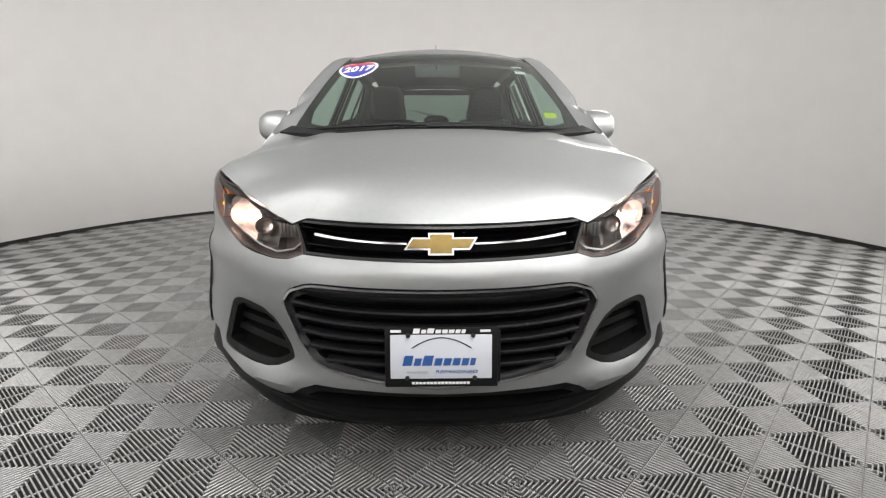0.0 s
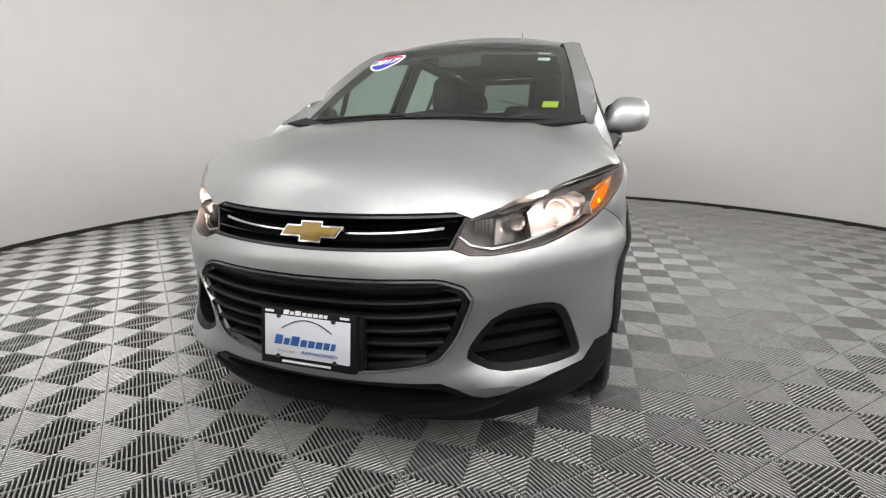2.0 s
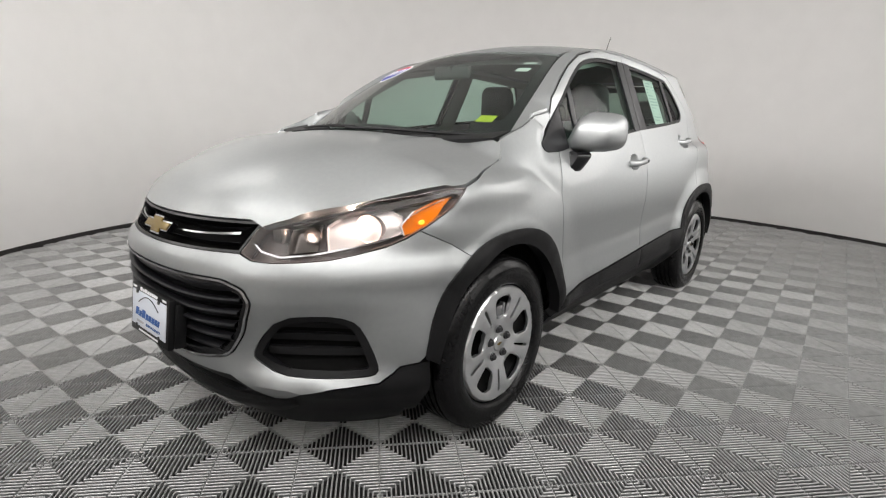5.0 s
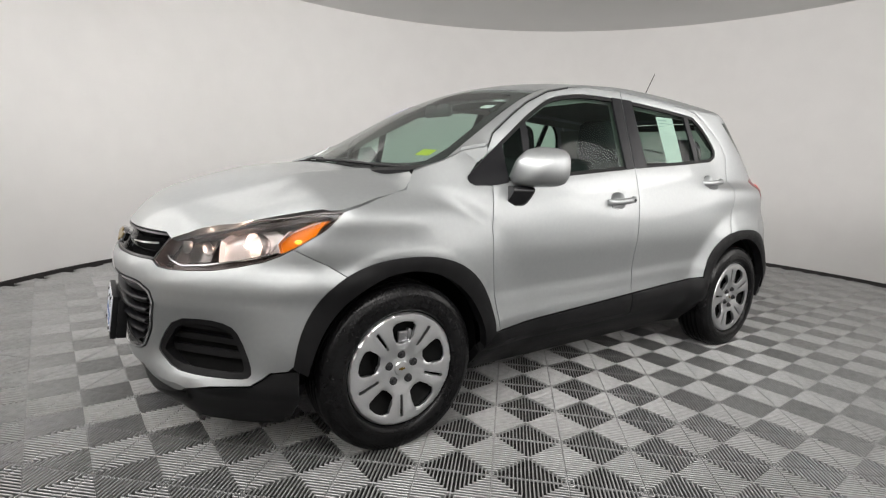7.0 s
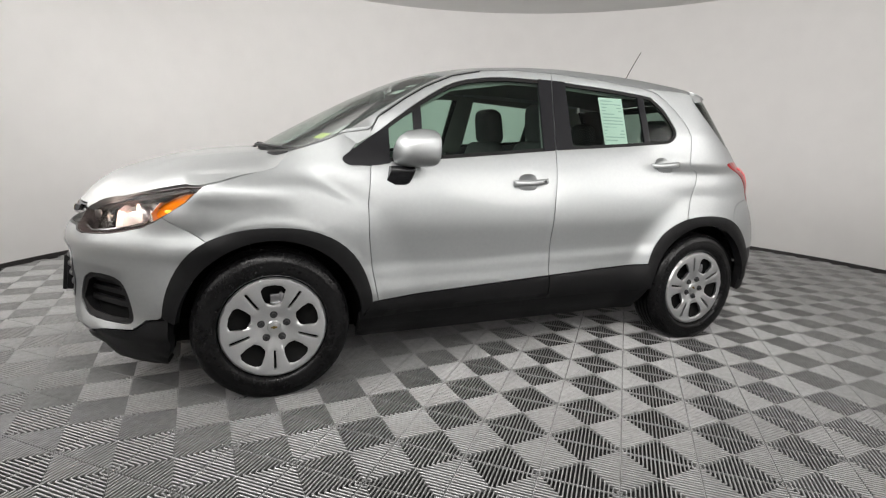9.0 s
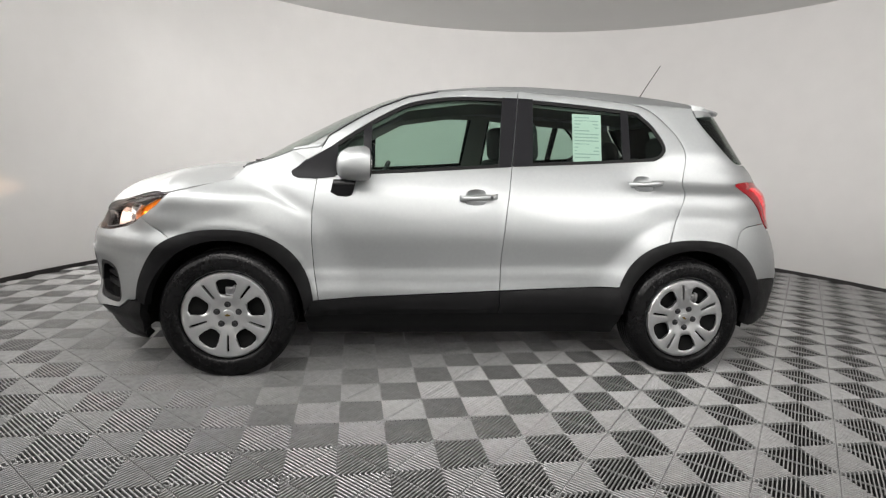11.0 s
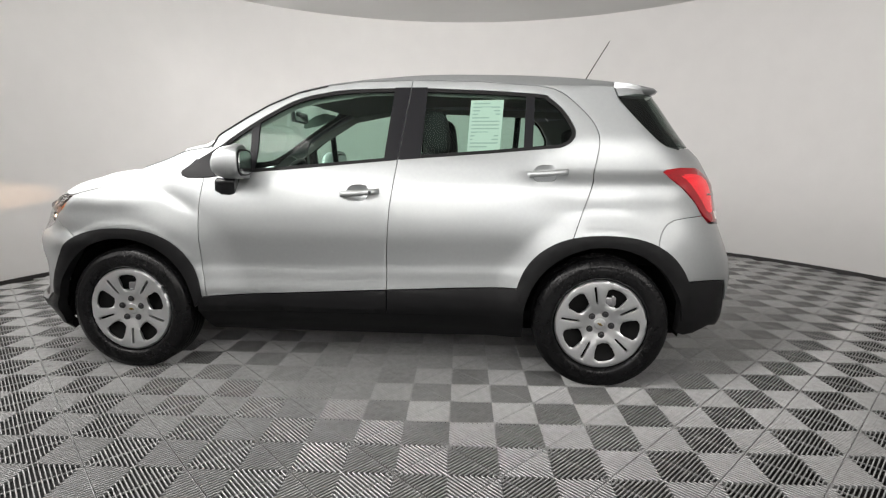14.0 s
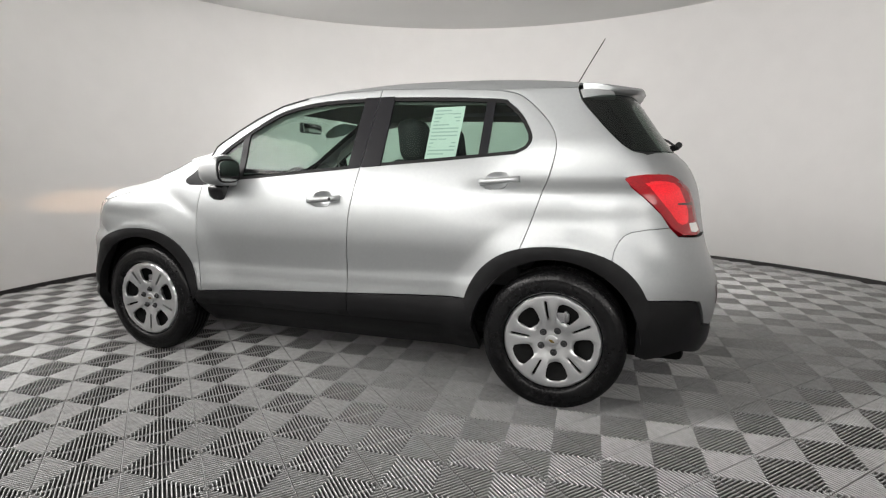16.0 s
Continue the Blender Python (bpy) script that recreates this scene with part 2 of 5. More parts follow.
def fill(outline, holes=(), step=0.035):
    """Triangles that fill an outline, with holes, over an even net of points. Returns points, triangles and the loops of the edges."""
    loops = [resample(list(outline), step)] + [resample(list(h), step) for h in holes]
    pts, edges, rims = [], [], []
    for loop in loops:
        k = len(pts)
        n = len(loop)
        pts += loop
        edges += [(k + i, k + (i + 1) % n) for i in range(n)]
        rims.append(range(k, k + n))
    edge_pts = np.array(pts)
    xs, ys = edge_pts[:, 0], edge_pts[:, 1]
    row = 0
    y = ys.min() + step / 2
    while y < ys.max():
        x = xs.min() + step * (0.5 if row % 2 else 1.0)
        while x < xs.max():
            if ((edge_pts - (x, y)) ** 2).sum(1).min() > (0.55 * step) ** 2 and inside((x, y), loops[0]) and not any(inside((x, y), h) for h in loops[1:]):
                pts.append((x, y))
            x += step
        y += step * 0.87
        row += 1
    v, _, f, ov, _, _ = delaunay_2d_cdt([Vector(p) for p in pts], edges, [], 0, 1e-6)
    back = {}
    for i, src in enumerate(ov):
        for q in src:
            back[q] = i
    tris = []
    for t in f:
        c = (sum(v[i].x for i in t) / 3, sum(v[i].y for i in t) / 3)
        p, q, r = (v[i] for i in t)
        if abs((q - p).cross(r - p)) < 2e-6:
            continue
        if inside(c, loops[0]) and not any(inside(c, h) for h in loops[1:]):
            tris.append(tuple(t))
    return [tuple(p) for p in v], tris, [[back[i] for i in r if i in back] for r in rims]


def normal_at(surf, u, v, e=0.004):
    du, dv = surf(u + e, v) - surf(u - e, v), surf(u, v + e) - surf(u, v - e)
    n = du.cross(dv)
    return n.normalized() if n.length > 1e-12 else Vector((0, 0, 1))


def panel(outline, surf, holes=(), step=0.035, thick=0.012, gap=0.002, lift=0.0, out=1, flip=False, edge=0.0015):
    """A sheet that follows surf inside an outline, with turned-in edges. out: +1 if the surface's normal points outwards, else -1."""
    o = inset(list(outline), gap) if gap else list(outline)
    hs = [inset(list(h), -gap) if gap else list(h) for h in holes]
    pts, tris, rims = fill(o, hs, step)
    on_rim = {i for r in rims for i in r}
    bm = bmesh.new()
    vs, ns = [], []
    for i, (u, v) in enumerate(pts):
        n = normal_at(surf, u, v) * out
        p = surf(u, v) + n * (lift - (edge if i in on_rim else 0))
        vs.append(bm.verts.new(p))
        ns.append(n)
    for t in tris:
        try:
            f = bm.faces.new([vs[i] for i in t])
        except ValueError:
            continue
        f.normal_update()
        if f.normal.dot(ns[t[0]]) < 0:
            f.normal_flip()
    if thick:
        for r in rims:
            low = [bm.verts.new(vs[i].co - ns[i] * thick) for i in r]
            for k in range(len(r)):
                j = (k + 1) % len(r)
                try:
                    bm.faces.new((vs[r[k]], vs[r[j]], low[j], low[k]))
                except ValueError:
                    pass
        bm.verts.index_update()
    if flip:
        for v in bm.verts:
            v.co.x = -v.co.x
        bmesh.ops.reverse_faces(bm, faces=bm.faces[:])
    return bm


def curve(t, *pairs):
    """A smooth curve through (t, value) pairs, straight outside them."""
    n = len(pairs)
    if t <= pairs[0][0]:
        a, b = pairs[0], pairs[1]
        return a[1] + (b[1] - a[1]) * (t - a[0]) / (b[0] - a[0])
    if t >= pairs[-1][0]:
        a, b = pairs[-2], pairs[-1]
        return b[1] + (b[1] - a[1]) * (t - b[0]) / (b[0] - a[0])
    i = next(k for k in range(n - 1) if pairs[k + 1][0] >= t)
    (x0, y0), (x1, y1) = pairs[i], pairs[i + 1]
    h = x1 - x0
    m = (y1 - y0) / h
    ma = m if i == 0 else ((y1 - pairs[i - 1][1]) / (x1 - pairs[i - 1][0]))
    mb = m if i == n - 2 else ((pairs[i + 2][1] - y0) / (pairs[i + 2][0] - x0))
    s = (t - x0) / h
    return (2 * s**3 - 3 * s**2 + 1) * y0 + (s**3 - 2 * s**2 + s) * h * ma + (-2 * s**3 + 3 * s**2) * y1 + (s**3 - s**2) * h * mb


def ease(a, b, t):
    s = min(max((t - a) / (b - a), 0.0), 1.0)
    return s * s * (3 - 2 * s)


# ---- the room ----
def ring_wall():
    n, r0, r1 = 128, ROOM_R, ROOM_R + 0.12
    bm = bmesh.new()
    loops = []
    for r, z in ((r0, -0.06), (r0, CEIL + 0.1), (r1, CEIL + 0.1), (r1, -0.06)):
        loops.append([bm.verts.new((ROOM[0] + r * math.cos(math.tau * k / n), ROOM[1] + r * math.sin(math.tau * k / n), z)) for k in range(n)])
    for a, b in zip(loops, loops[1:] + loops[:1]):
        for k in range(n):
            bm.faces.new((a[k], b[k], b[(k + 1) % n], a[(k + 1) % n]))
    bmesh.ops.recalc_face_normals(bm, faces=bm.faces[:])
    return bm


tagged(finish("wall_round", ring_wall(), WALL), "smooth white curved wall round the car studio", "wall", kind="structure")


def disc(r, z0, z1, n=128):
    bm = bmesh.new()
    bmesh.ops.create_cone(bm, cap_ends=True, segments=n, radius1=r, radius2=r, depth=z1 - z0, matrix=Matrix.Translation((ROOM[0], ROOM[1], (z0 + z1) / 2)))
    return bm


tagged(finish("ceiling", disc(ROOM_R - 0.002, CEIL, CEIL + 0.08), CEILM), "plain pale grey flat ceiling of the round studio", "ceiling", kind="structure")
floor = tagged(finish("floor", disc(ROOM_R - 0.002, -0.06, -0.016), SUBFLOOR), "ribbed grey plastic interlocking tile floor over dark ground", "floor", kind="structure")
bm = bmesh.new()
lathe(bm, [(ROOM_R - 0.003, -0.02), (ROOM_R - 0.003, 0.035), (ROOM_R - 0.018, 0.035), (ROOM_R - 0.02, 0.025), (ROOM_R - 0.02, -0.02)], 128)
bmesh.ops.rotate(bm, matrix=Matrix.Rotation(radians(-90), 3, "Y"), verts=bm.verts[:])
bmesh.ops.translate(bm, vec=(ROOM[0], ROOM[1], 0), verts=bm.verts[:])
tagged(finish("baseboard", bm, BASE), "thin black skirting at the foot of the white wall", "baseboard", kind="structure")

# ---- the car: shape ----
# It faces -y; +x is its own left side. u runs round the body from the nose along the left side to the tail.
AXLE_F, AXLE_R, HUB_Z = -1.2775, 1.2775, 0.335
U1, U2 = 1.2, 3.7


def bell(t):
    return math.exp(-t * t)


def nose_y(z):
    return curve(z, (0.12, -2.02), (0.22, -2.085), (0.32, -2.138), (0.42, -2.172), (0.52, -2.195), (0.62, -2.195), (0.72, -2.175), (0.80, -2.15), (0.86, -2.115), (0.93, -2.03), (1.0, -1.9), (1.2, -1.6))


def tail_y(z):
    return curve(z, (0.2, 1.93), (0.3, 2.02), (0.42, 2.035), (0.55, 2.05), (0.66, 2.03), (0.78, 1.985), (0.9, 1.965), (1.0, 1.95), (1.1, 1.925), (1.18, 1.88), (1.26, 1.80), (1.45, 1.665), (1.6, 1.56))


def half_width(y, z):
    low = curve(z, (0.12, 0.77), (0.25, 0.825), (0.36, 0.848), (0.46, 0.858), (0.56, 0.852), (0.68, 0.853), (0.80, 0.858), (0.92, 0.848), (1.02, 0.824), (1.12, 0.785), (1.2, 0.748), (1.35, 0.682), (1.5, 0.616), (1.6, 0.575))
    # shoulder ledge behind the rear handle and the crest of the front fender
    low -= 0.028 * ease(0.75, 1.15, y) * (ease(1.055, 1.11, z) - ease(1.11, 1.3, z))
    low += 0.016 * ease(0.75, 1.15, y) * (ease(0.90, 1.03, z) - ease(1.05, 1.10, z))
    front = 1 - ease(-0.98, -0.78, y)
    droop = 0.13 * ease(-1.15, -0.80, y)
    k = z - 1.005 + droop
    low -= 0.009 * front * bell(k / (0.055 if k > 0 else 0.020))
    low += 0.020 * (1 - ease(-1.32, -1.0, y)) * bell((z - 0.945) / 0.06)
    low -= 0.050 * (1 - ease(-1.26, -0.95, y)) * ease(0.98, 1.16, z)
    low += 0.014 * ease(1.2, 1.32, z) * (1 - ease(-0.3, 0.2, y))
    # the doors are scooped above a sill that flares out
    door = ease(-0.98, -0.80, y) * (1 - ease(0.80, 1.05, y))
    k = z - 0.600 - 0.03 * ease(-0.5, 0.8, y)
    low += door * (0.007 * (1 - ease(0.44, 0.54, z)) - 0.0055 * bell(k / (0.10 if k > 0 else 0.028)))
    for c, r, top in ((AXLE_F, 0.46, 0.030), (AXLE_R, 0.46, 0.029)):
        d = math.hypot(y - c, z - HUB_Z)
        if z > 0.2:
            low += top * (1 - ease(r - 0.01, r + (0.26 if c < 0 else 0.13), d))
            low += 0.005 * (1 - ease(0.474, 0.500, d))
    return low


def nose_p(z):
    return curve(z, (0.3, 2.8), (0.6, 2.6), (0.72, 2.25), (0.85, 2.15), (1.0, 2.3))


def tail_p(z):
    return 4.3 - 0.9 * ease(0.72, 0.95, z)


def spow(v, e):
    return math.copysign(abs(v) ** e, v)


def cheek(ahead, z):
    """The nose stands a little wider beside the lamps than a plain rounded corner."""
    return 1 + (0.035 + 0.028 * ease(0.74, 0.86, z)) * bell((ahead - 0.42) / 0.22)


def round_off(t, p):
    """A corner of a rounded rectangle: sine-like and cosine-like parts at t from 0 to 1."""
    c, s = math.cos(t * math.pi / 2), math.sin(t * math.pi / 2)
    r = (abs(c) ** p + abs(s) ** p) ** (-1 / p)
    return r * s, r * c


def relief(x, z):
    """How far the front bumper's skin stands out: chin, ridge under the lamps, sunken corners."""
    d = 0.034 * bell((z - 0.335) / 0.045) * (0.55 + 0.45 * ease(0.3, 0.6, x) - 0.5 * ease(0.64, 0.82, x))
    d += 0.016 * (1 - ease(0.713, 0.78, z)) * ease(0.635, 0.705, z)
    d -= 0.055 * bell((x - 0.62) / 0.20) * bell((z - 0.48) / 0.12)
    d -= 0.006 * bell((z - 0.60) / 0.06) * ease(0.45, 0.62, x)
    return d


def body(u, z):
    """A point of the body's skin."""
    s, u = (1, u) if u >= 0 else (-1, -u)
    if u < U1:
        across, ahead = round_off(u / U1, nose_p(z))
        y = -1.3 + (nose_y(z) + 1.3) * ahead
        x = half_width(y, z) * across * cheek(ahead, z)
        d = relief(x, z) * ease(0, 0.25, ahead)
        return Vector((s * (x + d * across), y - d * ahead, z))
    if u < U2:
        y = -1.3 + (u - U1)
        return Vector((s * half_width(y, z), y, z))
    back, across = round_off(u - U2, tail_p(z))
    y = 1.2 + (tail_y(z) - 1.2) * back
    return Vector((s * half_width(y, z) * across, y, z))


def by_y(y, z):
    """u of the point of the left side that lies at y."""
    if y < -1.3:
        p = nose_p(z)
        c = min((y + 1.3) / (nose_y(z) + 1.3), 1.0)
        return U1 * math.atan2((1 - c**p) ** (1 / p), c) / (math.pi / 2)
    if y <= 1.2:
        return U1 + y + 1.3
    c, p = min((y - 1.2) / (tail_y(z) - 1.2), 1.0), tail_p(z)
    return U2 + math.atan2(c, (1 - c**p) ** (1 / p)) / (math.pi / 2)


def by_x(x, z, rear=False):
    """u of the point of the nose, or of the tail, that lies at x."""
    s = 1 if x >= 0 else -1
    x = abs(x)
    if rear:
        y, p = 1.8, tail_p(z)
        for _ in range(6):
            k = min(x / half_width(y, z), 1.0)
            c = (1 - k**p) ** (1 / p)
            y = 1.2 + (tail_y(z) - 1.2) * c
        return s * (U2 + math.atan2(c, k) / (math.pi / 2))
    p = nose_p(z)
    y = -1.9
    for _ in range(9):
        k = min(x / half_width(y, z) / cheek((y + 1.3) / (nose_y(z) + 1.3), z), 1.0)
        c = (1 - k**p) ** (1 / p)
        y = -1.3 + (nose_y(z) + 1.3) * c
    return s * U1 * math.atan2(k, c) / (math.pi / 2)


def sides(pts):
    """Points of a side view (y, z) as (u, z)."""
    return [(by_y(y, z), z) for y, z in pts]


def fronts(pts):
    return [(by_x(x, z), z) for x, z in pts]


def arc(cy, cz, r, a0, a1, n=16):
    """A circle's arc in the side view; angles in degrees from straight back, counting upwards."""
    return [(cy + r * math.cos(radians(a0 + (a1 - a0) * k / n)), cz + r * math.sin(radians(a0 + (a1 - a0) * k / n))) for k in range(n + 1)]


def hoop(cy, cz, r, a0, a1, n=16, p=2.4):
    """Like arc, but fuller at the shoulders."""
    out = []
    for y, z in arc(0.0, 0.0, 1.0, a0, a1, n):
        k = r * (abs(y) ** p + abs(z) ** p) ** (-1 / p)
        out.append((cy + k * y, cz + k * z))
    return out


def both(half):
    """An outline of one half, from the middle round to the middle again, and its mirror image."""
    return half + [(-u, z) for u, z in half[::-1] if abs(u) > 1e-4]


def roof_line(y):
    return curve(y, (-1.40, 1.055), (-1.30, 1.115), (-1.12, 1.220), (-0.968, 1.304), (-0.785, 1.402), (-0.602, 1.488), (-0.419, 1.562), (-0.234, 1.609), (-0.05, 1.641), (0.136, 1.660), (0.32, 1.670), (0.51, 1.672), (0.884, 1.664), (1.224, 1.642), (1.453, 1.612), (1.644, 1.584))


def top(x, y):
    """Windscreen and roof: bowed forwards in the plan, and crowned over the cabin."""
    return Vector((x, y, roof_line(y - 0.45 * x * x * (1 - ease(-0.3, 0.6, y))) - (0.02 + 0.155 * ease(-0.5, 0.1, y)) * x * x))


def hood_edge(y):
    """Half width and height of the hood's rim."""
    z = curve(y, (-2.03, 0.852), (-1.92, 0.892), (-1.84, 0.910), (-1.76, 0.932), (-1.69, 0.951), (-1.62, 0.966), (-1.535, 0.974), (-1.387, 1.012), (-1.25, 1.046), (-1.20, 1.100), (-1.15, 1.13))
    return (body(by_y(y, z), z).x if y > -1.78 else curve(y, (-2.09, 0.25), (-2.03, 0.458), (-1.92, 0.596), (-1.84, 0.666), (-1.76, 0.715), (-1.69, 0.757), (-1.62, 0.795))), z


def hood_plain(x, y):
    k = (1 - 0.42 * ease(0.38, 0.76, abs(x))) * (1 - ease(-1.7, -1.2, y))
    p = nose_p(0.85)
    w = min(abs(x) / 0.86, 0.98)
    d = (nose_y(0.85) + 1.3) * ((1 - w**p) ** (1 / p) - 1)
    z = curve(y - d * k, (-2.22, 0.70), (-2.16, 0.795), (-2.12, 0.858), (-2.06, 0.925), (-1.97, 0.985), (-1.84, 1.036), (-1.66, 1.084), (-1.48, 1.113), (-1.22, 1.134), (-1.0, 1.145))
    return z - 0.045 * x * x


def hood(x, y):
    z = hood_plain(x, y)
    if y > -2.05:
        xe, ze = hood_edge(y)
        z += (ze - hood_plain(xe, y)) * min(abs(x) / xe, 1.05) ** 2.5 * ease(-2.05, -1.90, y)
    z += 0.010 * math.exp(-((abs(x) - 0.50 - 0.10 * (y + 1.25)) / 0.07) ** 2) * ease(-1.98, -1.5, y)
    return Vector((x, y, z))


car = tagged(new("car"), "silver compact suv with black cladding and lit headlights on the tiles", "car")
SIDES = (("left", False), ("right", True))

# outlines in the side view
ARCH_F = hoop(AXLE_F, HUB_Z + 0.012, 0.438, 12, 168)
ARCH_R = hoop(AXLE_R, HUB_Z + 0.012, 0.450, 22, 158)
DOOR_F_EDGE = [(-0.812, 1.225), (-0.826, 1.06), (-0.847, 0.894), (-0.846, 0.74), (-0.832, 0.584), (-0.806, 0.432)]
B_LINE = [(0.167, 0.487), (0.168, 0.689), (0.183, 0.907), (0.216, 1.158), (0.272, 1.590)]
TOP_EDGE = [(-0.812, 1.225), (-0.775, 1.29), (-0.632, 1.386), (-0.512, 1.456), (-0.357, 1.523), (-0.195, 1.560), (0.0, 1.582), (0.272, 1.590), (0.64, 1.578), (0.939, 1.554)]
R_DOOR_EDGE = [(0.939, 1.554), (1.039, 1.532), (1.119, 1.477), (1.212, 1.378), (1.249, 1.299), (1.249, 1.218), (1.213, 1.068), (1.165, 0.917), (1.117, 0.783)]
WIN_F = [(-0.80, 1.078), (-0.40, 1.108), (0.205, 1.163), (0.252, 1.546), (-0.027, 1.540), (-0.191, 1.522), (-0.352, 1.484), (-0.505, 1.405), (-0.651, 1.310), (-0.79, 1.208)]
WIN_R = [(0.232, 1.166), (0.70, 1.200), (1.057, 1.230), (1.110, 1.258), (1.133, 1.307), (1.108, 1.370), (1.066, 1.432), (1.003, 1.487), (0.954, 1.508), (0.639, 1.531), (0.282, 1.546)]
REAR_SEAM = [(1.535, 0.745), (1.543, 0.79), (1.56, 0.83), (1.583, 0.857), (1.614, 0.873), (1.68, 0.884), (1.775, 0.891)]


def smooth(pts, per=4):
    """A finer line that curves through all the points."""
    out = []
    for i in range(len(pts) - 1):
        a, b, c, d = (Vector(pts[max(min(i + k, len(pts) - 1), 0)]) for k in (-1, 0, 1, 2))
        for k in range(per):
            t = k / per
            out.append(tuple(0.5 * (2 * b + (c - a) * t + (2 * a - 5 * b + 4 * c - d) * t * t + (3 * b - a - 3 * c + d) * t**3)))
    return out + [tuple(pts[-1])]


R_DOOR_EDGE = smooth(R_DOOR_EDGE)
WIN_R = WIN_R[:2] + smooth(WIN_R[2:])
WIN_F = WIN_F[:3] + smooth(WIN_F[3:])
SEAM_BF = [(-1.70, 0.834), (-1.60, 0.782), (-1.507, 0.726)]
HL_LOW = [(-1.535, 0.968), (-1.60, 0.902), (-1.68, 0.847), (-1.735, 0.811), (-1.785, 0.785), (-1.86, 0.763)]
HL_TOP_X = [(0.41, 0.757), (0.437, 0.826), (0.458, 0.848), (0.53, 0.868), (0.60, 0.887), (0.658, 0.906), (0.702, 0.928)]
HL_TOP_Y = [(-1.69, 0.947), (-1.64, 0.960), (-1.60, 0.967)]
HL_BOT_X = [(0.645, 0.749), (0.579, 0.741), (0.507, 0.736), (0.455, 0.739)]


def side_panel(name, pts, material, holes=(), label="", **k):
    for _, flip in SIDES:
        part(name, panel(sides(pts), body, [sides(h) for h in holes], flip=flip, **k), material, car, label)


fender = [(-1.70, 0.834), (-1.68, 0.848), (-1.60, 0.903), (-1.535, 0.968), (-1.387, 1.010), (-1.25, 1.042), (-1.222, 1.076), (-1.195, 1.112), (-1.05, 1.160), (-0.948, 1.204), (-0.880, 1.163), (-0.938, 1.107), (-0.915, 1.066), (-0.826, 1.062)]
fender += DOOR_F_EDGE[2:] + [(-0.842, 0.428)] + [p for p in ARCH_F if p[0] > -1.505] + SEAM_BF[::-1][:-1]
side_panel("front_fender", fender, PAINT, step=0.020, gap=0.0014, label="silver front fender with a flared arch")


def cup_outline(y, z):
    return rounded([(y - 0.055, z - 0.040), (y + 0.035, z - 0.038), (y + 0.048, z - 0.01), (y + 0.045, z + 0.032), (y + 0.02, z + 0.044), (y - 0.04, z + 0.040), (y - 0.062, z + 0.02), (y - 0.068, z - 0.02)], 2)


HANDLES = ((0.022, 0.992), (0.985, 1.098))
side_panel("front_door_skin", DOOR_F_EDGE[::1] + B_LINE + TOP_EDGE[:8][::-1][1:-1], PAINT, [WIN_F, cup_outline(*HANDLES[0])], step=0.022, label="silver front door")
rear_door = B_LINE[::-1] + [(0.50, 0.505), (0.842, 0.520)] + [p for p in ARCH_R[::-1] if p[0] < 1.117] + R_DOOR_EDGE[::-1] + TOP_EDGE[8:9]
side_panel("rear_door_skin", rear_door, PAINT, [WIN_R, cup_outline(*HANDLES[1])], step=0.022, label="silver rear door")
quarter = [(y + 0.0005, z) for y, z in R_DOOR_EDGE[::-1]] + [(1.10, 1.556), (1.335, 1.548), (1.352, 1.492), (1.45, 1.375), (1.552, 1.270), (1.60, 1.238), (1.66, 1.225), (1.72, 1.13), (1.64, 1.128), (1.575, 1.116), (1.60, 1.075), (1.655, 1.03), (1.741, 0.945), (1.775, 0.893)] + [(y, z + 0.0015) for y, z in REAR_SEAM[::-1][1:]]
quarter += [p for p in ARCH_R if 1.117 < p[0] < 1.535]
side_panel("quarter_panel", quarter, PAINT, step=0.02, gap=0.0014, label="silver rear quarter panel")

side_panel("pillar_foot", [(-0.962, 1.203), (-0.95, 1.218), (-0.88, 1.234), (-0.815, 1.243), (-0.796, 1.213), (-0.878, 1.160)], PAINT, step=0.03, gap=0.0, lift=-0.0025)

# roof, hood, rail strips
roof_half = [(0.0, -0.425), (0.30, -0.405), (0.515, -0.345), (0.501, -0.1), (0.496, 0.4), (0.496, 0.9), (0.486, 1.345), (0.25, 1.365), (0.0, 1.37)]
part("roof_panel", panel(both(roof_half), top, step=0.045), PAINT, car, "silver roof panel")


def hood_front(x):
    """Where the hood's front edge lies: level above the grille."""
    a, b = -2.2, -1.9
    for _ in range(30):
        m = (a + b) / 2
        a, b = (m, b) if hood(x, m).z < 0.848 + 0.03 * x * x else (a, m)
    return (x, a)


hood_half = [hood_front(0.045 * k) for k in range(10)] + [(hood_edge(y)[0] - 0.003, y) for y in (-2.03, -1.98, -1.92, -1.85, -1.79, -1.74, -1.69, -1.65, -1.62, -1.58, -1.535, -1.46, -1.387, -1.32, -1.25, -1.225, -1.20)] + [(0.715, -1.19), (0.55, -1.25), (0.30, -1.30), (0.0, -1.32)]
part("hood", panel(both(hood_half), hood, step=0.035, thick=0.03), PAINT, car, "silver sloping hood")


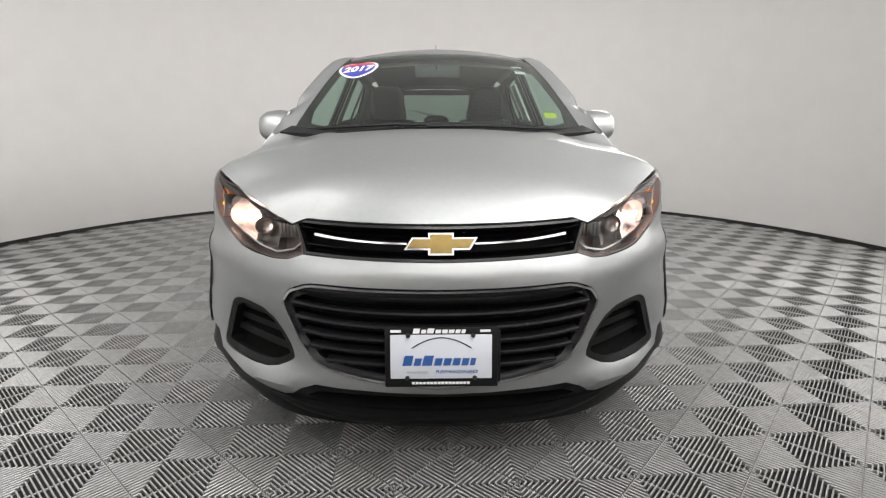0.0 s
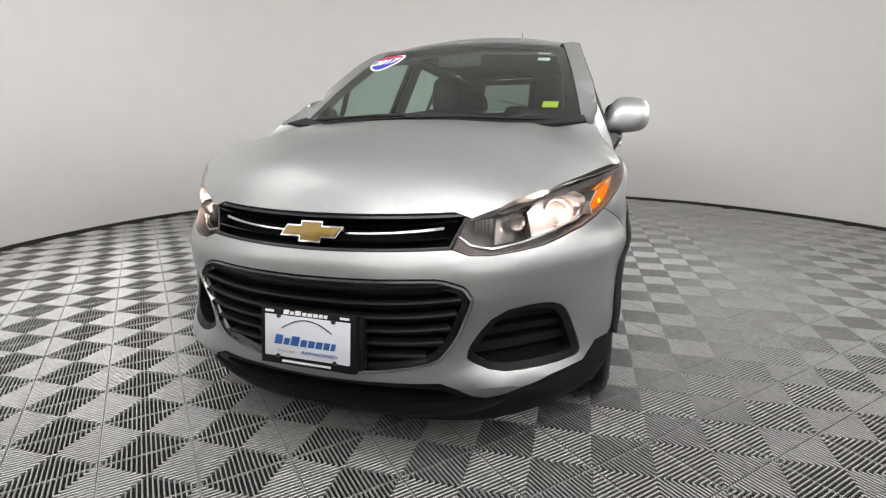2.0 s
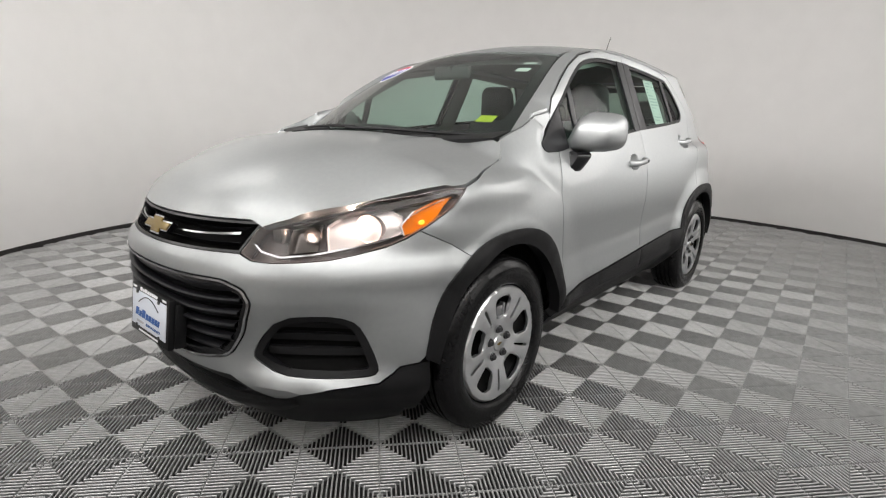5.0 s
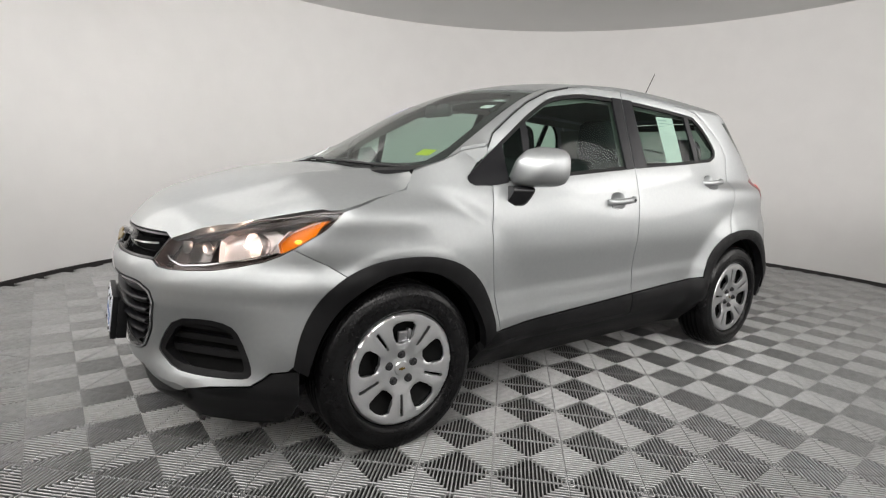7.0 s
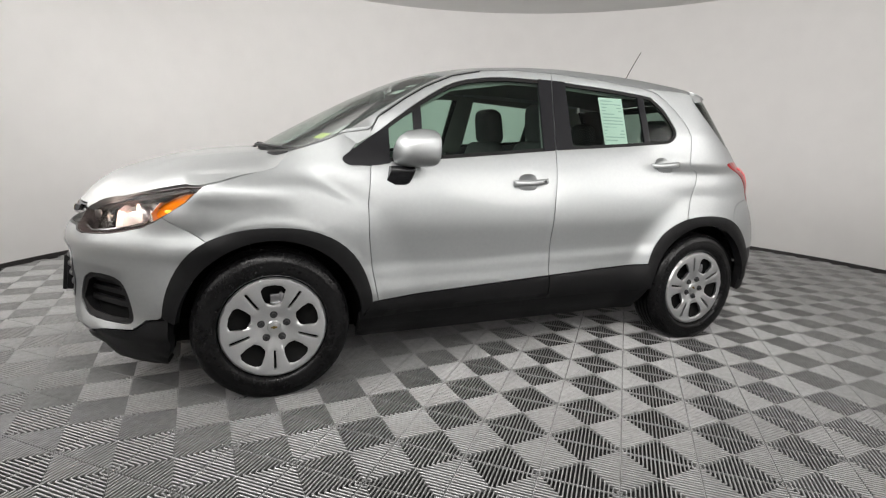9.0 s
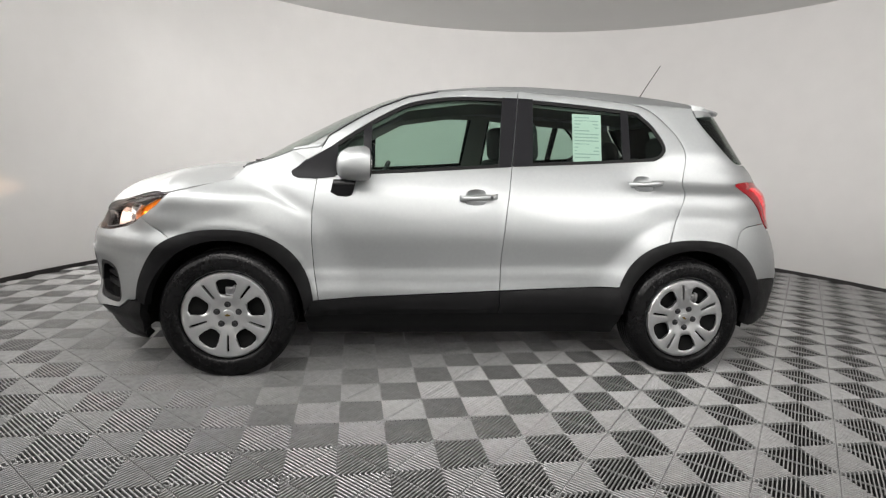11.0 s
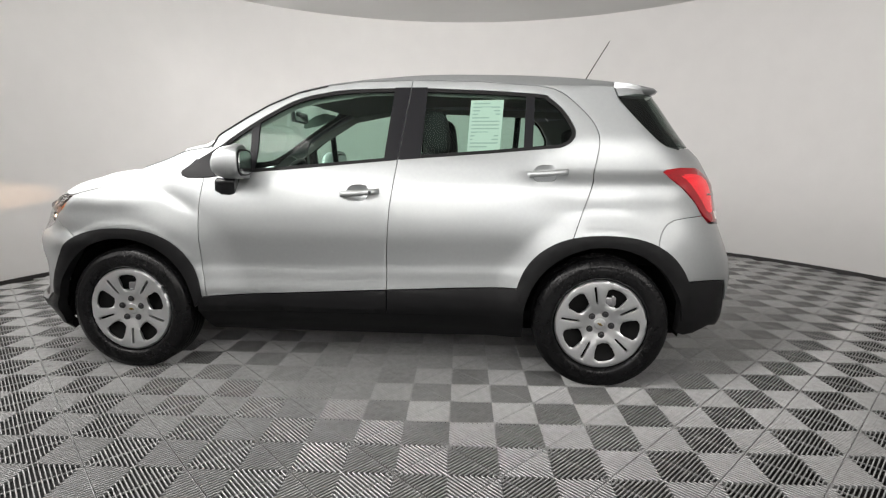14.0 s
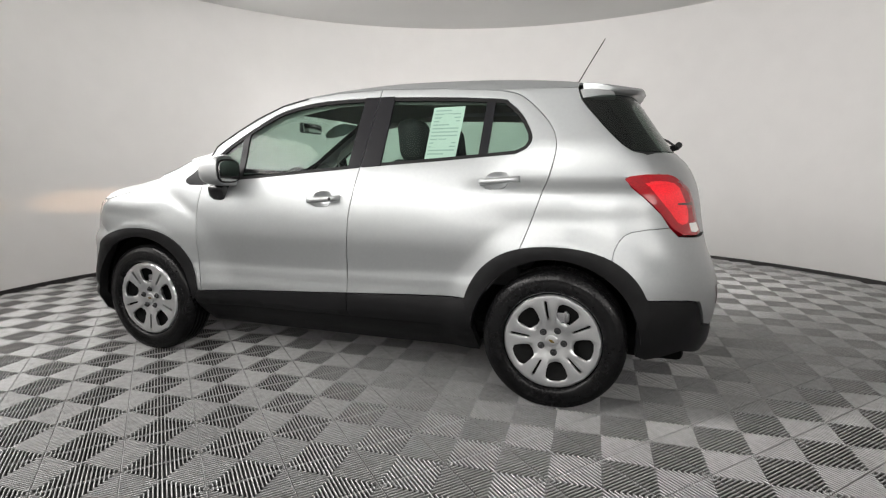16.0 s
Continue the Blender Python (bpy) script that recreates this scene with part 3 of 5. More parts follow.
def strip(name, a, b, bulge, material, n=7, label="", hem=False):
    """A band between two lines of equal count, bulging outwards."""
    for _, flip in SIDES:
        bm = bmesh.new()
        rows = []
        for p, q in zip(a, b):
            mid = Vector((0, (p.y + q.y) / 2, 1.1))
            out = ((p + q) / 2 - mid)
            out.y *= 0.3
            out.normalize()
            rows.append([bm.verts.new(p.lerp(q, k / (n - 1)) + out * bulge * 4 * (k / (n - 1)) * (1 - k / (n - 1))) for k in range(n)])
            if hem:
                rows[-1].append(bm.verts.new(q + Vector((-0.008, 0, -0.02))))
        for r, s in zip(rows, rows[1:]):
            for k in range(len(r) - 1):
                bm.faces.new((r[k], r[k + 1], s[k + 1], s[k]))
        if flip:
            for v in bm.verts:
                v.co.x = -v.co.x
        bmesh.ops.recalc_face_normals(bm, faces=bm.faces[:])
        for f in bm.faces:
            c = f.calc_center_median()
            if f.normal.dot(c - Vector((0, c.y, 1.1))) < 0:
                f.normal_flip()
        part(name, bm, material, car, label, 60)


def along(pts, n):
    """n points evenly along a polyline of 2D points."""
    d = [0.0]
    for a, b in zip(pts, pts[1:]):
        d.append(d[-1] + math.dist(a, b))
    return [tuple(np.interp(d[-1] * k / (n - 1), d, [p[i] for p in pts]) for i in (0, 1)) for k in range(n)]


N = 110
edge_a = rounded([(0.712, -1.165), (0.69, -1.04), (0.618, -0.70), (0.535, -0.37), (0.505, -0.1), (0.50, 0.4), (0.50, 0.9), (0.49, 1.34)], 2, False)
edge_b = rounded([(-1.19, 1.118), (-1.05, 1.163), (-0.948, 1.208), (-0.812, 1.229), (-0.775, 1.294), (-0.632, 1.389), (-0.512, 1.459), (-0.357, 1.526), (-0.195, 1.563), (0.0, 1.585), (0.272, 1.593), (0.64, 1.581), (0.939, 1.557), (1.335, 1.551)], 0, False)
line_a = [top(*p) for p in along(edge_a, N)]
ys = [p.y for p in line_a]
line_b = []
for k, y in enumerate(ys):
    yy = -1.19 + (1.335 + 1.19) * (y - ys[0]) / (ys[-1] - ys[0])
    z = float(np.interp(yy, [p[0] for p in edge_b], [p[1] for p in edge_b]))
    line_b.append(body(by_y(yy, z), z))
strip("roof_rail", line_a, line_b, 0.010, PAINT, label="silver roof rail and windscreen pillar", hem=True)
shut = [q for q in edge_b if -0.83 < q[0] < -0.1]
side_panel("door_shut_line", [(y + 0.003, z - 0.004) for y, z in shut] + [(y + 0.005, z - 0.0085) for y, z in shut[::-1]], SEAL, step=0.02, thick=0.004, gap=0.0, lift=0.0045, label="black seal along the door frame")
strip("roof_moulding", [p + Vector((-0.008, 0, -0.003)) for p in line_a], [p + Vector((0.004, 0, -0.004)) for p in line_a], 0.0, SEAL, 3)

# glass
ws_half = [(0.0, -1.285), (0.35, -1.255), (0.58, -1.165), (0.70, -1.055), (0.612, -0.70), (0.53, -0.375), (0.30, -0.42), (0.0, -0.44)]
ws = both(ws_half)
glass = part("windshield", panel(ws, top, step=0.06, thick=0.0, gap=0.0, lift=0.002), SCREEN, car, "green tinted windshield")
inner = both([(0.0, -1.225), (0.34, -1.20), (0.53, -1.12), (0.635, -1.02), (0.56, -0.70), (0.485, -0.425), (0.28, -0.462), (0.0, -0.48)])
part("windshield_frit", panel(ws, top, [rounded(inner, 1)], step=0.05, thick=0.0, gap=0.0, lift=-0.004), PIANO, car, "black border of the windshield")
cowl_half = [(0.0, -1.335), (0.30, -1.315), (0.55, -1.265), (0.72, -1.19), (0.70, -1.04), (0.58, -1.15), (0.35, -1.24), (0.0, -1.27)]
part("cowl", panel(both(cowl_half), lambda x, y: Vector((x, y, 1.105 + 0.2 * (y + 1.30) - 0.02 * x * x)), step=0.05, thick=0.02), CLAD, car, "black plastic cowl below the windshield")

pane_f = [(-0.556, 1.10), (0.150, 1.161), (0.185, 1.546), (-0.027, 1.540), (-0.191, 1.522), (-0.352, 1.484), (-0.505, 1.405), (-0.556, 1.372)]
vent_f = [(-0.745, 1.085), (-0.585, 1.098), (-0.585, 1.350), (-0.651, 1.308), (-0.735, 1.248)]
pane_r = [(0.325, 1.176), (0.872, 1.214), (0.886, 1.514), (0.639, 1.531), (0.348, 1.546)]
vent_r = [(0.912, 1.217), (1.057, 1.230), (1.110, 1.258), (1.133, 1.307), (1.108, 1.370), (1.066, 1.432), (1.003, 1.487), (0.954, 1.508), (0.925, 1.51)]
for nm, pts in (("front_window", pane_f), ("front_vent_window", vent_f), ("rear_window", pane_r), ("rear_vent_window", vent_r)):
    side_panel(nm, pts, GLASS, step=0.06, thick=0.0, gap=0.0, lift=-0.010, label="green tinted side glass")


def band(pts, d):
    """An outline and the same moved inwards by d, for a frame."""
    return pts, inset(resample(pts, 0.03), d)


for nm, pts in (("front_window_frame", WIN_F), ("rear_window_frame", WIN_R)):
    o, i = band(pts, 0.017)
    side_panel(nm, resample(o, 0.03), SEAL, [i], step=0.02, thick=0.01, gap=0.0, lift=-0.003, label="black window seal")
side_panel("pillar_trim", [(0.142, 1.158), (0.2140, 1.163), (0.2645, 1.549), (0.178, 1.549)], PIANO, step=0.04, gap=0.0, lift=0.002, label="gloss black door pillar trim")
side_panel("pillar_trim", [(0.2195, 1.165), (0.335, 1.175), (0.356, 1.549), (0.2700, 1.549)], PIANO, step=0.04, gap=0.0, lift=0.002, label="gloss black door pillar trim")
side_panel("window_post", [(-0.592, 1.094), (-0.552, 1.098), (-0.548, 1.38), (-0.592, 1.348)], PIANO, step=0.03, gap=0.0, lift=-0.004)
side_panel("window_post", [(0.868, 1.212), (0.914, 1.216), (0.928, 1.514), (0.882, 1.517)], PIANO, step=0.03, gap=0.0, lift=-0.004)
side_panel("mirror_patch", [(-0.954, 1.100), (-0.958, 1.086), (-0.948, 1.070), (-0.92, 1.060), (-0.80, 1.063), (-0.73, 1.074), (-0.722, 1.255), (-0.79, 1.213), (-0.86, 1.165), (-0.92, 1.122)], PIANO, step=0.02, gap=0.001, lift=0.005, label="black corner patch at the mirror")

# front end
GR_UP = both(fronts([(0.0, 0.846), (0.2, 0.848), (0.38, 0.851), (0.452, 0.853), (0.408, 0.757), (0.28, 0.753), (0.112, 0.750), (0.0, 0.749)]))
GR_LOW = crisp(both(fronts([(0.0, 0.672), (0.194, 0.675), (0.382, 0.679), (0.458, 0.653), (0.491, 0.610), (0.460, 0.504), (0.400, 0.426), (0.355, 0.405), (0.203, 0.373), (0.0, 0.352)])), 0.22)
FOG = rounded(fronts([(0.565, 0.562), (0.492, 0.474), (0.470, 0.428), (0.480, 0.412), (0.545, 0.377), (0.64, 0.372), (0.752, 0.374), (0.782, 0.384), (0.784, 0.42), (0.756, 0.525), (0.728, 0.560), (0.67, 0.573)]), 1)
bumper_half = fronts([(0.0, 0.748), (0.112, 0.749), (0.28, 0.752), (0.41, 0.755), (0.455, 0.738), (0.507, 0.735), (0.579, 0.740), (0.645, 0.748)]) + sides([(-1.86, 0.762), (-1.785, 0.784), (-1.735, 0.810)]) + sides(SEAM_BF) + sides([p for p in ARCH_F if p[0] < -1.505]) + sides([(-1.738, 0.414), (-1.790, 0.404), (-1.808, 0.384), (-1.84, 0.357), (-1.925, 0.347)]) + fronts([(0.68, 0.345), (0.60, 0.322), (0.55, 0.290), (0.505, 0.278), (0.465, 0.296), (0.425, 0.332), (0.38, 0.352), (0.31, 0.347), (0.22, 0.343), (0.14, 0.337), (0.0, 0.331)])
part("front_bumper", panel(both(bumper_half), body, [GR_LOW, FOG, [(-u, z) for u, z in FOG]], step=0.025, thick=0.02, gap=0.0011), PAINT, car, "silver front bumper")
lip_half = fronts([(0.0, 0.327), (0.14, 0.333), (0.22, 0.339), (0.31, 0.343), (0.38, 0.348), (0.425, 0.328), (0.465, 0.292), (0.505, 0.274), (0.55, 0.286), (0.6, 0.318), (0.68, 0.341)]) + sides([(-1.925, 0.343), (-1.84, 0.353), (-1.808, 0.380), (-1.790, 0.400), (-1.738, 0.410), (-1.700, 0.412), (-1.690, 0.30), (-1.72, 0.17), (-1.78, 0.165), (-1.90, 0.165)]) + fronts([(0.5, 0.150), (0.25, 0.145), (0.0, 0.143)])
LIP_HOLE = both(fronts([(0.0, 0.305), (0.30, 0.318), (0.375, 0.318), (0.42, 0.290), (0.36, 0.262), (0.0, 0.250)]))
part("front_lip", panel(both(lip_half), body, [LIP_HOLE], step=0.03, lift=-0.006, thick=0.05), CLAD, car, "black plastic lower front lip")
for back, src in (("grille_backing", GR_UP), ("grille_backing", GR_LOW), ("grille_backing", LIP_HOLE)):
    part(back, panel(src, body, step=0.05, gap=-0.01, thick=0.0, lift=-0.06), DARK, car)
part("upper_grille_surround", panel(GR_UP, body, [inset(GR_UP, 0.009)], step=0.03, gap=0.001, thick=0.05, lift=-0.004), GLOSS_BLACK, car)
part("chrome_surround", panel(inset(GR_LOW, 0.003), body, [inset(GR_LOW, 0.010)], step=0.02, gap=0.0, thick=0.03, lift=0.004), CHROME, car, "chrome outline of the lower grille")
part("grille_surround", panel(inset(GR_LOW, 0.010), body, [inset(GR_LOW, 0.026)], step=0.03, gap=0.0, thick=0.05, lift=-0.010), GLOSS_BLACK, car)


def slat(z0, z1, half, lift, material, label="", tip=0.0, deep=0.03, name="grille_slat"):
    """A bar across the grille that follows the nose; its face leans back below a rounded upper edge."""
    n, h = 28, z1 - z0
    bm = bmesh.new()
    rows = []
    for k in range(n + 1):
        t = 2 * k / n - 1
        row = []
        for dz, dl in ((0.0, -deep), (0.0, -0.006), (-0.12, -0.001), (-0.3, 0.0), (-0.55, -0.006), (-1.0, -0.016), (-1.0, -deep)):
            z = z1 + dz * h + tip * t * t
            u = by_x(half * t, z)
            row.append(bm.verts.new(body(u, z) + normal_at(body, u, z) * (lift * (1 - t**4) + dl)))
        rows.append(row)
    for r, s in zip(rows, rows[1:]):
        for k in range(6):
            bm.faces.new((r[k], r[k + 1], s[k + 1], s[k]))
    bmesh.ops.recalc_face_normals(bm, faces=bm.faces[:])
    part(name, bm, material, car, label, 50)


for k in range(6):
    z = 0.645 - 0.045 * k
    half = curve(z, (0.40, 0.32), (0.45, 0.395), (0.50, 0.425), (0.55, 0.443), (0.60, 0.452), (0.645, 0.425))
    slat(z - 0.026, z, half, -0.016, PIANO, "gloss black grille slat", 0.022)
for s in (1, -1):
    n = 14
    o = [(by_x(s * (0.10 + 0.285 * k / n), 0.795), 0.797 + 0.014 * (k / n) ** 2) for k in range(n + 1)] + [(by_x(s * (0.385 - 0.285 * k / n), 0.805), 0.802 + 0.017 * (1 - k / n) ** 2) for k in range(n + 1)]
    part("chrome_bar", panel(o, body, step=0.04, gap=0.0, thick=0.02, lift=-0.012), CHROME, car, "slim chrome bar in the upper grille")
slat(0.168, 0.232, 0.56, 0.024, CLAD, "black plastic splitter under the intake", 0.05, 0.07, "front_splitter")
slat(0.773, 0.782, 0.40, -0.035, GLOSS_BLACK, tip=0.006)
slat(0.820, 0.829, 0.42, -0.035, GLOSS_BLACK, tip=0.006)

# badge
BADGE = [(-0.104, 0.779), (-0.082, 0.812), (-0.036, 0.812), (-0.036, 0.824), (0.036, 0.824), (0.036, 0.812), (0.104, 0.812), (0.082, 0.779), (0.036, 0.779), (0.036, 0.764), (-0.036, 0.764), (-0.036, 0.779)]
badge = part("badge", panel(fronts(BADGE), body, step=0.02, gap=0.0, thick=0.02, lift=0.012), CHROME, car, "chrome rimmed gold front badge")
part("badge_face", panel(inset(fronts(BADGE), 0.0048), body, step=0.02, gap=0.0, thick=0.004, lift=0.0155), GOLD, badge, "gold enamel face")

# fog recesses
for _, flip in SIDES:
    part("fog_recess", panel(FOG, body, step=0.03, gap=-0.004, thick=0.0, lift=-0.05, flip=flip), DARK, car, "black corner recess")
    part("fog_surround", panel(FOG, body, [inset(FOG, 0.022)], step=0.02, gap=0.0015, thick=0.055, lift=-0.003, flip=flip), CLAD, car, "black plastic fog lamp surround")
    for z0, z1 in ((0.428, 0.449), (0.471, 0.491), (0.511, 0.528)):
        o = [(by_x(curve(z0, (0.36, 0.53), (0.44, 0.49), (0.575, 0.565)) + 0.02, z0), z0), (by_y(-1.880 + 0.3 * (0.45 - z0), z0), z0 + 0.004), (by_y(-1.885 + 0.3 * (0.45 - z1), z1), z1 + 0.004), (by_x(curve(z1, (0.36, 0.53), (0.44, 0.49), (0.575, 0.565)) + 0.02, z1), z1)]
        part("fog_slat", panel(o, body, step=0.03, gap=0.0, thick=0.02, lift=-0.030, flip=flip), CLAD, car, "black louvre in the fog recess")

# headlights
HL = fronts(HL_TOP_X) + sides(HL_TOP_Y) + sides(HL_LOW) + fronts(HL_BOT_X)


def on_lamp(pts):
    return [(by_x(p[0], p[1]) if p[0] > 0 else by_y(p[0], p[1]), p[1]) for p in pts]


def bowl(c, r, deep, n=24, squash=1.0):
    """A mirror bowl that opens towards the nose."""
    bm = bmesh.new()
    rings = []
    for i in range(7):
        a = i / 6 * math.pi / 2
        rings.append([bm.verts.new((c[0] + r * math.cos(a) * math.cos(math.tau * k / n) * squash, c[1] + deep * math.sin(a) + 0.35 * r * math.cos(a) * math.cos(math.tau * k / n), c[2] + r * math.cos(a) * math.sin(math.tau * k / n))) for k in range(n)])
    for a, b in zip(rings[:-1], rings[1:-1]):
        for k in range(n):
            bm.faces.new((a[k], a[(k + 1) % n], b[(k + 1) % n], b[k]))
    bm.faces.new(rings[-2])
    return bm


def ball(c, r, scale=(1, 1, 1)):
    bm = bmesh.new()
    bmesh.ops.create_uvsphere(bm, u_segments=16, v_segments=10, radius=r, matrix=Matrix.LocRotScale(c, None, scale))
    return bm


for _, flip in SIDES:
    s = -1 if flip else 1
    lamp = part("headlight", panel(HL, body, step=0.03, gap=0.002, thick=0.0, lift=-0.075, flip=flip), HOUSING, car, "lit headlight with clear lens and amber corner")
    part("lamp_rim", panel(HL, body, [inset(HL, 0.006)], step=0.02, gap=0.002, thick=0.07, lift=-0.004, flip=flip), HOUSING, lamp, "black lamp rim")
    part("lamp_lens", panel(HL, body, step=0.04, gap=0.003, thick=0.0, lift=0.0, flip=flip), LENS, lamp, "clear plastic lens")
    for pts in ([(0.632, 0.776), (0.612, 0.852), (0.635, 0.882), (0.68, 0.899), (-1.765, 0.906), (-1.735, 0.882), (-1.737, 0.825), (-1.80, 0.797), (0.69, 0.782)], [(0.53, 0.768), (0.528, 0.838), (0.602, 0.862), (0.608, 0.776)]):
        part("lamp_chamber", panel(on_lamp(pts), body, step=0.02, gap=0.0, thick=-0.03, lift=-0.062, flip=flip), BOWL if len(pts) > 4 else SMOKE, lamp, "chrome lamp chamber")
    brow = on_lamp([(0.52, 0.852), (0.60, 0.878), (0.66, 0.899), (-1.72, 0.932), (-1.60, 0.960), (-1.580, 0.953), (-1.66, 0.931), (-1.75, 0.905), (0.665, 0.893), (0.62, 0.873), (0.54, 0.847)])
    part("lamp_brow", panel(brow, body, step=0.03, gap=0.0, thick=0.05, lift=-0.012, flip=flip), BROW, lamp)
    amber = on_lamp([(-1.738, 0.816), (-1.744, 0.850), (-1.705, 0.895), (-1.635, 0.940), (-1.588, 0.946), (-1.640, 0.878), (-1.705, 0.832)])
    part("amber_lens", panel(amber, body, step=0.02, gap=0.0, thick=0.02, lift=-0.032, flip=flip), AMBER, lamp, "amber corner lens")
    bm = bmesh.new()
    rows = []
    for q in on_lamp([(-1.742, 0.818), (-1.747, 0.850), (-1.728, 0.875), (-1.708, 0.897)]):
        n = normal_at(body, *q)
        rows.append([bm.verts.new(body(*q) + n * d) for d in (-0.010, -0.060)] + [bm.verts.new(body(q[0] + 0.004, q[1]) + n * d) for d in (-0.060, -0.010)])
    for a, b in zip(rows, rows[1:]):
        for k in range(4):
            bm.faces.new((a[k], b[k], b[(k + 1) % 4], a[(k + 1) % 4]))
    if flip:
        bmesh.ops.scale(bm, vec=(-1, 1, 1), verts=bm.verts[:])
    bmesh.ops.recalc_face_normals(bm, faces=bm.faces[:])
    part("lamp_divider", bm, BOWL, lamp, "chrome fin beside the amber corner")
    spot = body(by_y(-1.690, 0.862), 0.862) + normal_at(body, by_y(-1.690, 0.862), 0.862) * -0.029
    part("amber_bulb", ball((s * spot.x, spot.y, spot.z), 0.010, (0.5, 1.5, 0.8)), AMBER_GLOW, lamp, "glowing amber bulb")
    line = on_lamp([(0.425, 0.792), (0.46, 0.768), (0.52, 0.756), (0.60, 0.765), (-1.86, 0.782), (-1.775, 0.808), (-1.752, 0.850), (-1.70, 0.892), (-1.62, 0.934)])
    fat = line + [(u + 0.001, z + 0.0042) for u, z in line[::-1]]
    part("chrome_strip", panel(fat, body, step=0.02, gap=0.0, thick=0.02, lift=-0.022, flip=flip), CHROME, lamp, "chrome strip")
    for x, z, r in ((0.680, 0.832, 0.046), (0.570, 0.812, 0.030)):
        y = body(by_x(x, z), z).y
        part("reflector", bowl((s * x, y + (0.060 if x > 0.6 else 0.035), z), r, 0.05 if x > 0.6 else 0.02, squash=0.95), BOWL if x > 0.6 else SMOKE, lamp, "chrome reflector bowl")
    y = body(by_x(0.680, 0.836), 0.836).y
    part("bulb", ball((s * 0.680, y + 0.040, 0.833), 0.009, (1, 1.4, 1)), BULB, lamp, "glowing headlight bulb")
    beam(s * 0.672, y - 0.03, 0.835, HEADLIGHT_W)
    filament(s * 0.680, y + 0.022, 0.835, 0.5)
    y = body(by_x(0.570, 0.812), 0.812).y
    filament(s * 0.572, y + 0.016, 0.812, 0.07)
    y = body(by_x(0.465, 0.80), 0.80).y
    bm = bmesh.new()
    for k in range(5):
        box(bm, s * (0.452 + 0.011 * k), s * (0.461 + 0.011 * k), y + 0.045, y + 0.075, 0.785, 0.825 + 0.002 * k, 0.003)
    part("side_reflector", bm, SMOKE, lamp, "ribbed side reflector")

# front plate
tilt = Matrix.Translation((0, -2.213, 0.474)) @ Matrix.Rotation(radians(-7), 4, "X")


def slab(x0, x1, z0, z1, y0, y1, bevel=0.0):
    bm = bmesh.new()
    box(bm, x0, x1, y0, y1, z0, z1, bevel)
    bmesh.ops.transform(bm, matrix=tilt, verts=bm.verts[:])
    return bm


plate = part("plate_frame", slab(-0.162, 0.162, -0.082, 0.094, -0.006, 0.016, 0.004), CLAD, car, "black frame of the front dealer plate")
part("plate_bracket", slab(-0.15, 0.172, -0.076, 0.08, 0.014, 0.05, 0.004), CLAD, car)
part("plate_face", slab(-0.146, 0.144, -0.056, 0.072, -0.009, -0.004, 0.002), PLATE, plate, "pale blue-white dealer plate")


def words(text, size, x, z, y, material, parent, at, squash=1.0, slant=0.0):
    """Flat letters, turned into a mesh."""
    cu = bpy.data.curves.new("letters", "FONT")
    cu.body, cu.size, cu.align_x, cu.align_y, cu.extrude, cu.shear = text, size, "CENTER", "CENTER", 0.0006, slant
    cu.resolution_u = 3
    tmp = bpy.data.objects.new("letters", cu)
    me = bpy.data.meshes.new_from_object(tmp)
    bpy.data.objects.remove(tmp)
    me.materials.append(material)
    ob = new("lettering", me)
    ob.parent = parent
    ob.matrix_world = at @ pose(x, y, z, 90, 0, 0) @ Matrix.Diagonal((squash, 1, 1, 1))
    return ob


def marks(x0, z, widths, heights, y, material, lean=0.25):
    """A row of slanting blocks in the place of a dealer's name."""
    for w, h in zip(widths, heights):
        bm = bmesh.new()
        box(bm, x0, x0 + w * 0.8, y, y + 0.001, z, z + h)
        for v in bm.verts:
            v.co.x += lean * (v.co.z - z)
        bmesh.ops.transform(bm, matrix=tilt, verts=bm.verts[:])
        part("print_bar", bm, material, plate)
        x0 += w


marks(-0.112, -0.017, (0.032, 0.024, 0.034, 0.026, 0.026, 0.026, 0.024, 0.018), (0.029, 0.021, 0.029, 0.021, 0.021, 0.021, 0.021, 0.021), -0.0105, PLATE_BLUE)
words("REIMAGINED", 0.0135, 0.042, -0.036, -0.0100, PLATE_BLUE, plate, tilt, 1.55, 0.2)
part("print_bar", slab(-0.100, -0.040, -0.040, -0.033, -0.0105, -0.009), INK, plate)
marks(-0.082, 0.076, (0.023, 0.017, 0.024, 0.019, 0.019, 0.019, 0.017, 0.014), (0.014, 0.0105, 0.014, 0.0105, 0.0105, 0.0105, 0.0105, 0.0105), -0.0075, WHITE)
marks(-0.085, -0.073, (0.0105,) * 16, (0.007,) * 16, -0.0075, WHITE, 0.0)
part("print_bar", slab(-0.145, -0.115, 0.079, 0.086, -0.0075, -0.006), WHITE, plate)
part("print_bar", slab(0.110, 0.140, 0.079, 0.086, -0.0075, -0.006), WHITE, plate)
bm = bmesh.new()
arcp = [(-0.085 + 0.17 * k / 16, -0.010, 0.016 + 0.048 * math.sin(math.pi * (0.12 + 0.76 * k / 16))) for k in range(17)]
tube(bm, arcp, 0.0016, 6)
bmesh.ops.transform(bm, matrix=tilt, verts=bm.verts[:])
part("print_arc", bm, CLAD, plate)
